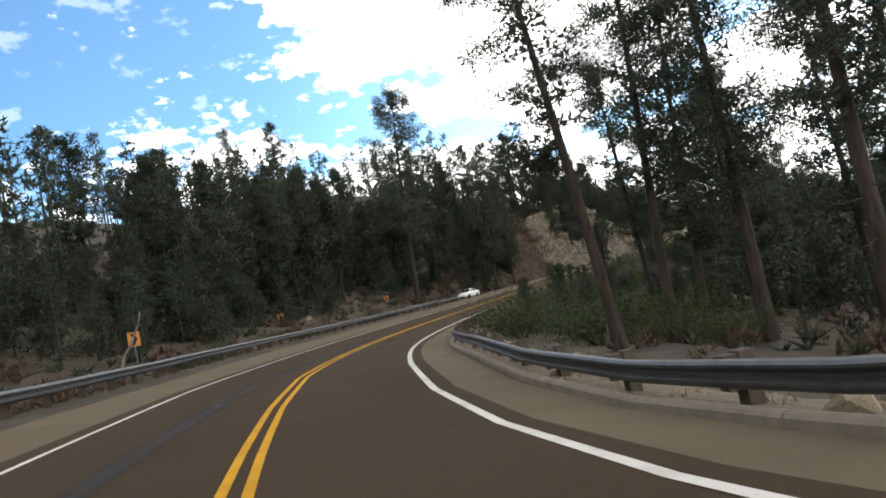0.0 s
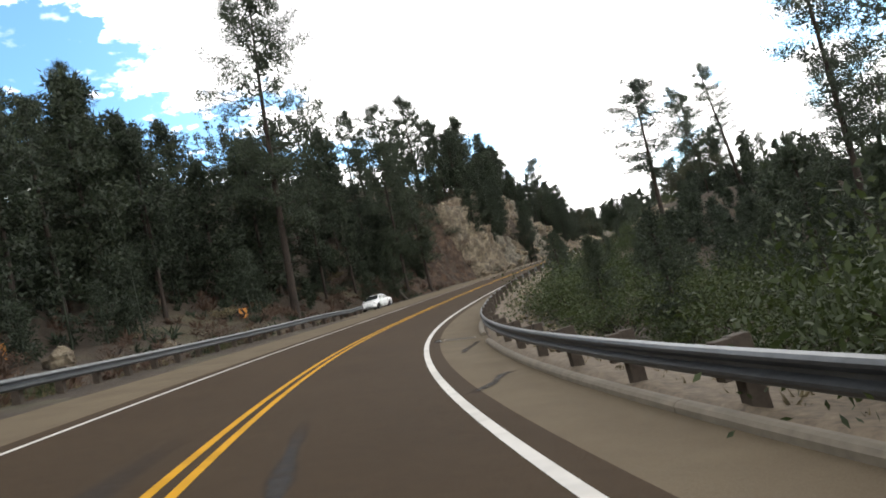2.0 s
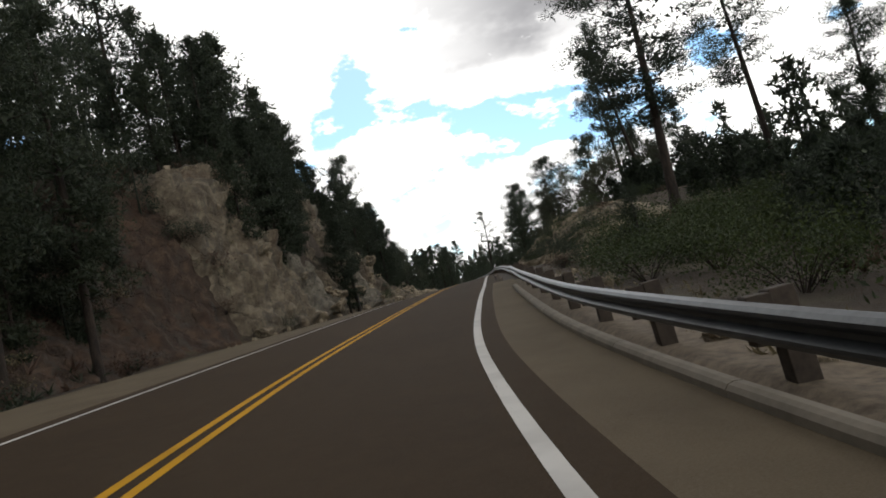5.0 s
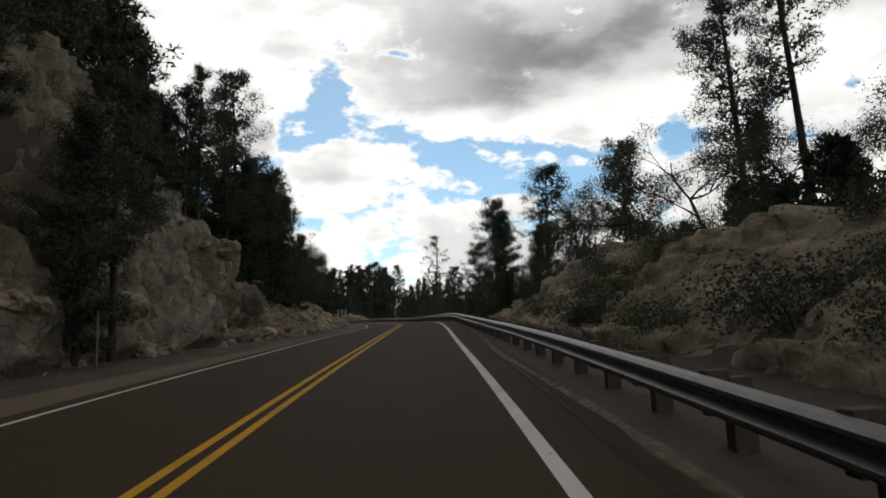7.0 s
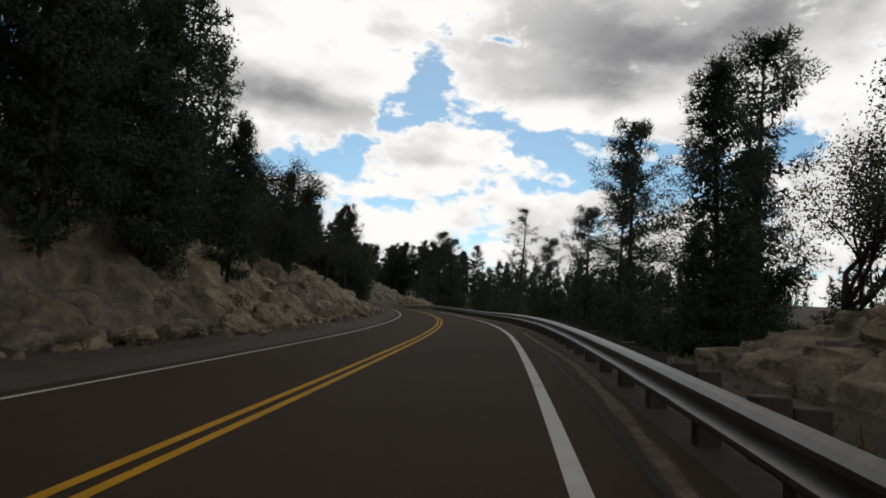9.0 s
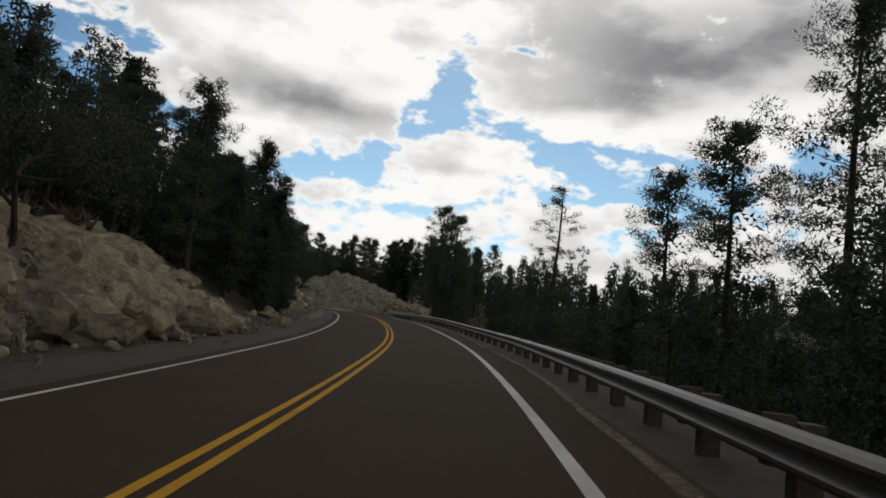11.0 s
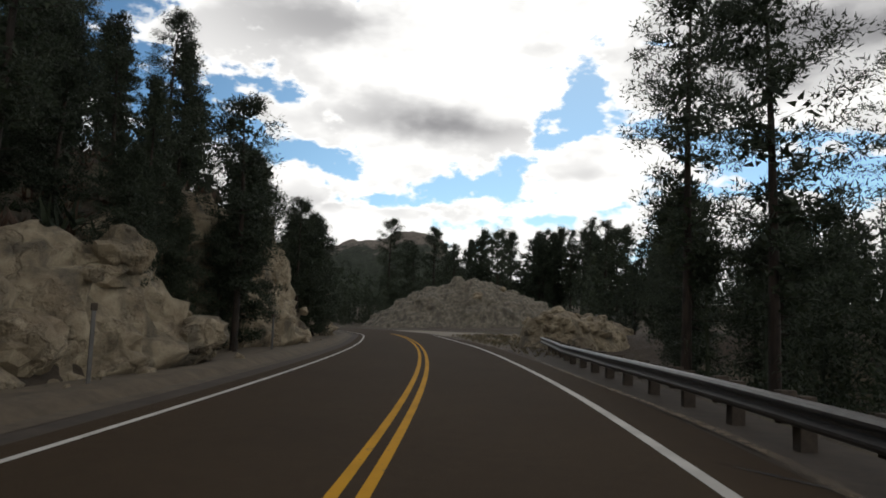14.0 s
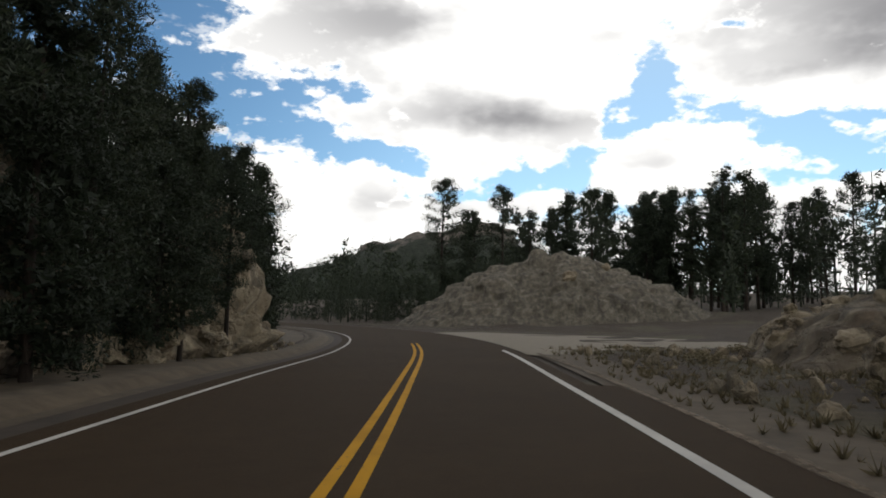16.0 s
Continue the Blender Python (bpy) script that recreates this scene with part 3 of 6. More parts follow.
# ---------------------------------------------------------------- rocks
def blocks(p, size):
    """How far a broken rock face stands out at p, in parts of one."""
    q = Vector(p) / size
    q += 0.35 * noise.noise_vector(q * 0.8)
    d, at = noise.voronoi(q, distance_metric="DISTANCE", exponent=2.5)
    edge = min((d[1] - d[0]) / 0.28, 1.0)
    edge = edge * (2 - edge)
    return (0.25 + 0.75 * noise.cell(at[0] * 7.31)) * edge - 0.35 + 0.35 * (q - at[0]).dot(noise.cell_vector(at[0] * 3.7) - Vector((0.5, 0.5, 0.5))) * edge


def boulder_mesh(seed, mat, rough_=0.35):
    bm = bmesh.new()
    bmesh.ops.create_icosphere(bm, subdivisions=3, radius=0.5)
    for v in bm.verts:
        c = v.co * 2.2 + Vector((seed * 3.7, seed * 1.3, -seed))
        v.co *= 1 + rough_ * (blocks(c, 0.9) + 0.5 * noise.fractal(c * 1.4, 1.0, 2.0, 3))
    me = bpy.data.meshes.new("boulder")
    bm.to_mesh(me)
    bm.free()
    me.materials.append(mat)
    return me


BOULDERS = [boulder_mesh(i, ROCK if i % 2 else ROCK_PALE) for i in range(8)]


def stone_blocks(ob, spots, sizes, seed):
    """Loose blocks wedged in an outcrop, parts of it."""
    rng = random.Random(seed)
    for p in spots:
        o = new("stone_block", BOULDERS[2 * rng.randrange(4)])
        k = rng.uniform(*sizes)
        o.parent = ob
        o.matrix_world = Matrix.Translation(p) @ pose(0, 0, 0, rng.uniform(-30, 30), rng.uniform(-30, 30), rng.uniform(0, 360)) @ Matrix.Diagonal((k * rng.uniform(0.8, 1.5), k, k * rng.uniform(0.6, 1.0), 1))


def rock_face(s0, s1, mat, label, bulge=1.45, reach=1.45, side=-1, toe=None, rise=None, run=None, step=0.22, crumble=0.0):
    """An outcrop of broken rock standing out of the bank beside the road."""
    toe, rise, run = toe or LEFT_TOE, rise or LEFT_RISE, run or LEFT_RUN
    ns, mid = int((s1 - s0) / step) + 1, (s0 + s1) / 2
    top = float(rise(mid))
    nu = int(max((top + float(run(mid))) / step, 8))
    seed = s0 * 0.13
    verts = []
    for i in range(ns):
        s = s0 + (s1 - s0) * i / (ns - 1)
        e = min(i, ns - 1 - i) / (ns - 1) * 2
        for k in range(nu + 1):
            u = k / nu * reach
            lat = side * (float(toe(s)) - 0.5 + u * float(run(s)))
            p = road(s, lat)
            z = float(np.interp(s, LS, LINE[:, 2]) + lie(np.array([s]), np.array([lat]))[0])
            q = Vector((p[0], p[1], z))
            n = Vector((float(np.interp(s, LS, TAN[:, 1])), -float(np.interp(s, LS, TAN[:, 0])), 0)) * -side * 0.85 + Vector((0, 0, 0.5))
            c = q + Vector((seed, -seed, 0))
            ridge = 0.5 + 0.9 * noise.fractal(c * 0.16, 1.0, 2.0, 3)
            w = c + 0.55 * noise.noise_vector(c * 0.7)
            out = 0.85 * blocks(Vector((w.x, w.y, w.z * 0.55)), 2.9) + 0.42 * blocks(w, 0.85) + 0.42 * noise.fractal(Vector((c.x, c.y, c.z * 0.6)) * 0.9, 0.9, 2.1, 5) + 0.10 * noise.fractal(c * 4.0, 1.0, 2.0, 2) + ridge * 0.75 + 0.35
            out += crumble * (0.45 * noise.fractal(c * 1.3, 0.8, 2.1, 5) + 0.16 * noise.fractal(c * 5.0, 1.0, 2.0, 2) - 0.7 * blocks(Vector((w.x, w.y, w.z * 0.55)), 2.9))
            hold = min(e * 5, 1) * min(u * 7 + 0.25, 1) * min((reach - u) * 5, 1)
            q += n * (bulge * out * hold - 0.7 * (1 - hold))
            verts.append(q)
    n = nu + 1
    faces = [(i * n + k, i * n + k + 1, (i + 1) * n + k + 1, (i + 1) * n + k) if side < 0 else (i * n + k + 1, i * n + k, (i + 1) * n + k, (i + 1) * n + k + 1) for i in range(ns - 1) for k in range(nu)]
    ob = tagged(mesh_object("rock_outcrop", verts, faces, mat, smooth=True), label, "rock", "rocks beside the road")
    rng = random.Random(int(s0) * 3 + side)
    if crumble < 0.5:
        stone_blocks(ob, [verts[rng.randrange(2, ns - 2) * n + int(nu * rng.random() ** 1.4 * 0.75)] for _ in range(11)], (0.4, 1.5), int(s0))
    return ob


def boulder(s, lat, size, seed, sink=0.25, label="weathered granite boulder lying on the bank", flat=0.75):
    rng = random.Random(seed)
    p = spot(s, lat)
    ob = new("boulder", BOULDERS[seed % 8 if s > 100 else 1 + 2 * (seed % 4)])
    ob.matrix_world = Matrix.Translation(p + Vector((0, 0, size * flat * (0.5 - sink)))) @ pose(0, 0, 0, rng.uniform(-20, 20), rng.uniform(-20, 20), rng.uniform(0, 360)) @ Matrix.Diagonal((size * rng.uniform(0.85, 1.4), size, size * flat, 1))
    return tagged(ob, label, "rock", "loose rocks")


rock_face(106, 126, EARTH, "brown earthen bank with stones and roots", 0.55, crumble=0.8)
for a, b, m, words in ((124, 134, ROCK, "broken grey and rust granite cut with shrubs"), (133, 141, ROCK_GREY, "pale steep granite slab of the road cut"), (140, 150, ROCK, "fissured grey granite cliff of the road cut"),
                       (149, 158, ROCK_GREY, "tall pale granite cliff streaked dark"), (157, 169, ROCK, "crumbling grey and brown rock cut"), (168, 180, ROCK, "low broken rock bank"),
                       (179, 192, ROCK_PALE, "pale weathered rock bank with loose stones"), (191, 204, ROCK, "low bank of brown rock"), (203, 219, ROCK_PALE, "pale crumbling rock bank under pines"),
                       (249, 259, ROCK_PALE, "buff granite cliff beside the verge"), (258, 268, ROCK_PALE, "rounded buff granite outcrop"), (267, 279, ROCK_PALE, "tall pale granite cliff"),
                       (278, 290, ROCK, "shattered brown granite bank"), (289, 304, ROCK_PALE, "pale jointed granite outcrop at the bend")):
    rock_face(a, b, m, words, 0.75 if 165 < a < 220 else 1.1)

R_TOE = knots((-50, 7.5), (122, 7.6), (132, 7.2), (140, 6.6), (150, 6.4), (172, 6.6), (420, 7))
for a, b, m in ((121, 134, ROCK_PALE), (133, 146, ROCK_PALE), (145, 158, ROCK_PALE), (157, 172, ROCK_PALE)):
    rock_face(a, b, m, "tan rocky mound with dry grass behind the guardrail", 0.62, 1.0, 1, R_TOE, RIGHT_MOUND, knots((-50, 8.0), (420, 8.0)), 0.24, 1.0)


def dome(name, x, y, rx, ry, h, turn, mat, label, seed, base=-0.6, step=0.5, bulge=1.0, crown=2.2):
    """A big rounded rock, higher than the land."""
    n, verts = int(2 * max(rx, ry) / step), []
    for i in range(n + 1):
        for k in range(n + 1):
            u, v = 2 * i / n - 1, 2 * k / n - 1
            a, b = u * math.sqrt(1 - v * v / 2), v * math.sqrt(1 - u * u / 2)
            r = math.hypot(a, b)
            px, py = a * rx, b * ry
            wx, wy = x + px * math.cos(turn) - py * math.sin(turn), y + px * math.sin(turn) + py * math.cos(turn)
            up = h * (1 - r ** crown) ** 0.8 if r < 1 else 0
            q = Vector((wx + seed, wy, up))
            k = q + 0.5 * noise.noise_vector(q * 0.6)
            out = 0.8 * blocks(Vector((k.x, k.y, k.z * 0.5)), 3.4) + 0.32 * blocks(k, 1.1) + 0.42 * noise.fractal(q * 0.5, 0.9, 2.1, 5) + 0.08 * noise.fractal(q * 3.5, 1.0, 2.0, 2)
            d = Vector((wx - x, wy - y, 0.5 * h)).normalized()
            w = bulge * out * min((1 - r) * 5 + 0.15, 1)
            verts.append(Vector((wx, wy, up)) + d * w)
    gz = along([p.x for p in verts], [p.y for p in verts])
    lifted = np.interp(gz[0], LS, LINE[:, 2]) + lie(*gz)
    verts = [Vector((p.x, p.y, p.z + base + g)) for p, g in zip(verts, lifted)]
    m = n + 1
    ob = tagged(mesh_object(name, verts, [(i * m + k, (i + 1) * m + k, (i + 1) * m + k + 1, i * m + k + 1) for i in range(n) for k in range(n)], mat, smooth=True), label, "rock", "rocks beside the road")
    rng = random.Random(int(seed * 10))
    stone_blocks(ob, [verts[rng.randrange(n // 8, n - n // 8) * m + rng.randrange(n // 8, n - n // 8)] for _ in range(3 if rx > 10 else int(14 + 2 * rx))], (0.3, 0.2 * h + 0.45), int(seed * 7))
    return ob


dome("rock_mound", 124.2, 318.5, 18.0, 10.5, 8.6, radians(-8), ROCK_GREY, "broad bare granite mound at the side road", 11.0, step=0.4, bulge=1.25, crown=1.3)
dome("rock_outcrop", 106.7, 249.2, 2.5, 2.2, 2.3, 0.3, ROCK_PALE, "pale crumbling rock burying the end of the guardrail", 2.0, base=-0.3, step=0.2, bulge=0.45)
dome("rock_outcrop", 110.4, 251.6, 3.0, 2.0, 2.1, 1.3, ROCK_PALE, "sloping pale granite beside the verge", 4.0, base=-0.4, step=0.22, bulge=0.5)
dome("rock_outcrop", 109.8, 254.0, 3.2, 2.6, 2.3, 0.4, ROCK_PALE, "rough pale rock beside the end of the guardrail", 3.0, step=0.25, bulge=0.6)
dome("rock_outcrop", 113.4, 262.9, 4.4, 3.4, 2.3, 1.0, ROCK, "heap of broken granite with dry weeds", 5.0, step=0.3, bulge=0.7)
dome("rock_outcrop", 118.5, 268.0, 6.0, 4.4, 2.5, 0.6, ROCK_PALE, "bulging granite outcrop above the verge", 8.0, step=0.35, bulge=0.8)


# ---------------------------------------------------------------- trees
def tuft(h, c, way, size, rng, blades):
    for _ in range(blades):
        d = (way + Vector((rng.gauss(0, 1), rng.gauss(0, 1), rng.gauss(0, 0.8))) * 0.75).normalized()
        side = d.orthogonal().normalized()
        side.rotate(Matrix.Rotation(rng.uniform(0, 6.3), 3, d))
        l, w = size * rng.uniform(0.5, 1.05), size * rng.uniform(0.07, 0.13)
        h.put([c + side * w - d * l * 0.1, c - side * w - d * l * 0.1, c + d * l], [(0, 1, 2)])


def clump(h, c, r, leaf, n, rng, flat=0.7, wide=0.15):
    """A rounded cushion of n needle sprays."""
    h.cushions.append((c.x, c.y, c.z, r, leaf, n, flat, wide))


def pine_meshes(seed, height, crown_from=0.42, spread=0.16, limbs=52, fill=4, r=0.5, leaf=0.3, n=20, core=3, lean=0.02, bark=BARK, trunk_r=0.0118, wide=0.19, taper=1.35):
    """Trunk, limbs and needles of one ponderosa pine, foot at the origin."""
    rng = random.Random(seed)
    trunk, wood, green = Heap(), Heap(), Heap()
    bend = [Vector((rng.gauss(0, lean) * height * 0.4, rng.gauss(0, lean) * height * 0.4, 0)) for _ in range(3)]

    def axis(u):
        return Vector((0, 0, height * u)) + bend[0] * u + bend[1] * math.sin(u * 3.1) * 0.4 + bend[2] * math.sin(u * 6.0) * 0.18

    r0 = height * trunk_r
    trunk.put(*tube([(axis(u / 14) - Vector((0, 0, 0.5 if u == 0 else 0)), r0 * (1.25 if u == 0 else 1) * (1 - u / 14) ** 0.75 + 0.015) for u in range(15)], 8))
    for i in range(limbs):
        u = crown_from * 0.55 + (0.985 - crown_from * 0.55) * (i + rng.random()) / limbs
        in_crown = u > crown_from
        if not in_crown and rng.random() < 0.5:
            continue
        f = (u - crown_from) / (1 - crown_from)
        shape = (0.62 + 0.9 * f) if f < 0.35 else 0.935 * (1 - ((f - 0.35) / 0.70) ** taper) + 0.10
        length = height * spread * (max(shape, 0.14) if in_crown else 0.45) * rng.uniform(0.6, 1.15)
        yaw = rng.uniform(0, 2 * math.pi)
        rise = rng.uniform(-0.25, 0.22) + 0.55 * max(f, 0) ** 1.5
        out = Vector((math.cos(yaw), math.sin(yaw), rise))
        across = Vector((-math.sin(yaw), math.cos(yaw), 0))
        a, pts = axis(u), []
        for k in range(4):
            w = k / 3
            pts.append(a + out * length * w + Vector((rng.gauss(0, 0.05) * length, rng.gauss(0, 0.05) * length, (0.16 * w * w - 0.10 * w) * length)))
        rr = max(r0 * 0.22 * (1 - u * 0.75), 0.014)
        wood.put(*tube([(p, rr * (1 - 0.8 * k / 3)) for k, p in enumerate(pts)], 3, False))
        if not in_crown:
            continue
        for k in range(fill):
            w = 1.04 - 0.62 * (k / fill) * rng.uniform(0.8, 1.15)
            j = min(int(w * 3), 2)
            c = pts[j].lerp(pts[j + 1], min(w * 3 - j, 1.12))
            c = c + across * rng.gauss(0, 0.22) * length * (1.1 - 0.5 * w) * (k > 0) + Vector((0, 0, rng.gauss(0.12, 0.14) * r * 2))
            clump(green, c, r * rng.uniform(0.75, 1.3), leaf, n, rng, 0.75, wide)
        for _ in range(core):
            c = a.lerp(pts[3], rng.uniform(0.1, 0.5))
            clump(green, c, r * 1.0, r * 0.5, 7, rng, 0.85, 0.36)
    for k in range(4):
        clump(green, axis(0.955 + 0.015 * k), r * (0.8 - 0.12 * k), leaf, n, rng, 1.2, wide)
    trunk.put(wood.v, wood.f)
    return [trunk.mesh("trunk", bark), green.mesh("crown", NEEDLES, seed)], height


KINDS = {   # seed, height, crown from, spread, limbs, cushions on a limb, their radius
    "tall": [(11, 24, 0.34, 0.135, 66, 5, 0.62), (12, 22, 0.38, 0.15, 62, 5, 0.6), (13, 26, 0.30, 0.13, 72, 5, 0.64)],
    "grand": [(14, 23, 0.26, 0.175, 88, 6, 0.62), (15, 21, 0.30, 0.185, 82, 6, 0.62)],
    "mid": [(21, 15, 0.28, 0.17, 56, 5, 0.52), (22, 13, 0.24, 0.19, 54, 5, 0.48), (23, 17, 0.32, 0.155, 60, 5, 0.54)],
    "full": [(31, 12, 0.09, 0.21, 72, 4, 0.50), (32, 10, 0.07, 0.24, 70, 4, 0.46), (33, 14, 0.09, 0.19, 78, 4, 0.54)],
    "thin": [(41, 20, 0.42, 0.14, 40, 4, 0.52), (42, 18, 0.50, 0.15, 36, 4, 0.52)],
    "young": [(51, 4.0, 0.05, 0.28, 34, 3, 0.26), (52, 5.5, 0.07, 0.26, 38, 3, 0.32)],
}
CORE = {"tall": 3, "grand": 3, "mid": 4, "full": 6, "thin": 1, "young": 4}
TAPER = {"tall": 1.7, "grand": 1.9, "mid": 1.6, "full": 1.25, "thin": 1.9, "young": 1.3}
PINES = {k: [pine_meshes(*a, a[6] * 0.62, 17, CORE[k], wide=0.21, taper=TAPER[k]) for a in v] for k, v in KINDS.items()}
PINES_NEAR = {k: [pine_meshes(*a, a[6] * 0.34, 62, CORE[k], wide=0.165, taper=TAPER[k]) for a in v] for k, v in KINDS.items()}
PINE_WORDS = {"grand": "tall broad ponderosa pine with a deep dark green crown", "tall": "tall ponderosa pine with dark bark and a high green crown", "mid": "ponderosa pine with a rounded dark green crown", "full": "bushy dark green pine clothed almost to the ground",
              "thin": "thin sparse pine with short bare limbs", "young": "young bushy green pine on the forest floor"}


def pine_stand(trees, words):
    """The back rows of the wood, joined."""
    bm = bmesh.new()
    for meshes, m in trees:
        for i, me in enumerate(meshes):
            one = me.copy()
            one.transform(m)
            one.polygons.foreach_set("material_index", [i] * len(one.polygons))
            bm.from_mesh(one)
            bpy.data.meshes.remove(one)
    me = bpy.data.meshes.new("pine_stand")
    bm.to_mesh(me)
    bm.free()
    me.materials.append(BARK)
    me.materials.append(NEEDLES)
    return tagged(new("pine_stand", me), words, "forest", kind="stuff")


BACK = []


def pine(kind, x, y, top=None, height=None, seed=0, lean=(0, 0), wide=1.0, label="", close=False, back=False):
    rng = random.Random(seed * 17 + 5)
    s, lat = along([x], [y])
    near = close or (-10.0 < lat[0] < (16 if s[0] < 130 else 10) and -10 < s[0] < 300)
    (meshes, h) = (PINES_NEAR if near else PINES)[kind][seed % len(PINES[kind])]
    z = ground_z(x, y) - 0.15
    k = ((top - z) if top is not None else (height or h * rng.uniform(0.8, 1.15))) / h
    m = (Matrix.Translation((x, y, z)) @ pose(0, 0, 0, lean[0] + rng.uniform(-2, 2), lean[1] + rng.uniform(-2, 2), 0) @ pose(0, 0, 0, 0, 0, rng.uniform(0, 360)) @ Matrix.Diagonal((k * wide, k * wide, k, 1)))
    if back:
        BACK.append((meshes, m))
        return None
    ob = empty("pine_tree", m)
    for me in meshes:
        o = new(me.name.split(".")[0], me)
        o.parent = ob
    return tagged(ob, label or PINE_WORDS[kind], "tree", "pines along the road")


def broadleaf_meshes(seed, height, leaves=4600, leaf=0.062):
    """Trunk with forking limbs, and the leaves, of a small open-crowned oak or ash."""
    rng, wood, green = random.Random(seed), Heap(), Heap()
    tips = []

    def grow(a, d, length, r, depth):
        pts, p = [(a, r)], a
        for k in range(3):
            d = (d + Vector((rng.gauss(0, 0.16), rng.gauss(0, 0.16), rng.gauss(0.05, 0.12)))).normalized()
            p = p + d * length / 3
            pts.append((p, r * (1 - 0.15 * (k + 1))))
        wood.put(*tube(pts, 5 if depth < 2 else 3, False))
        if depth >= 3:
            tips.append((p, length))
            return
        for _ in range(3 if depth else 4):
            n = (d + Vector((rng.gauss(0, 0.6), rng.gauss(0, 0.6), rng.gauss(0.1, 0.35)))).normalized()
            grow(pts[rng.randrange(2, 4)][0], n, length * rng.uniform(0.55, 0.8), r * 0.5, depth + 1)

    grow(Vector((0, 0, -0.3)), Vector((0.05, 0, 1)), height * 0.42, height * 0.018, 0)
    for i in range(leaves):
        p, length = rng.choice(tips)
        c = p + Vector((rng.gauss(0, 1), rng.gauss(0, 1), rng.gauss(0, 0.8))) * height * 0.045
        n = Vector((rng.gauss(0, 1), rng.gauss(0, 1), rng.gauss(0.3, 1))).normalized()
        u = n.orthogonal().normalized()
        u.rotate(Matrix.Rotation(rng.uniform(0, 6.3), 3, n))
        w, l = n.cross(u), leaf * rng.uniform(0.7, 1.4)
        green.put([c - u * l, c + w * l * 0.55, c + u * l, c - w * l * 0.55], [(0, 1, 2, 3)])
    meshes = []
    for name, h, mat in (("trunk", wood, BARK), ("crown", green, LEAVES_DARK)):
        me = bpy.data.meshes.new(name)
        me.from_pydata([tuple(v) for v in h.v], [], h.f)
        me.materials.append(mat)
        me.update()
        meshes.append(me)
    return meshes, height


BROADLEAVES = [broadleaf_meshes(71, 7.0, 10000, 0.042), broadleaf_meshes(72, 8.0, 9000, 0.042), broadleaf_meshes(73, 6.0, 9500, 0.040)]


def broadleaf(s, lat, height, seed):
    rng = random.Random(seed)
    meshes, h = BROADLEAVES[seed % 3]
    k = height / h
    ob = empty("oak_tree", Matrix.Translation(spot(s, lat)) @ pose(0, 0, 0, 0, 0, rng.uniform(0, 360)) @ Matrix.Diagonal((k, k, k, 1)))
    for me in meshes:
        o = new(me.name.split(".")[0], me)
        o.parent = ob
    return tagged(ob, "small open-crowned oak with thin leaves on the rocky bank", "tree", "broadleaf trees")


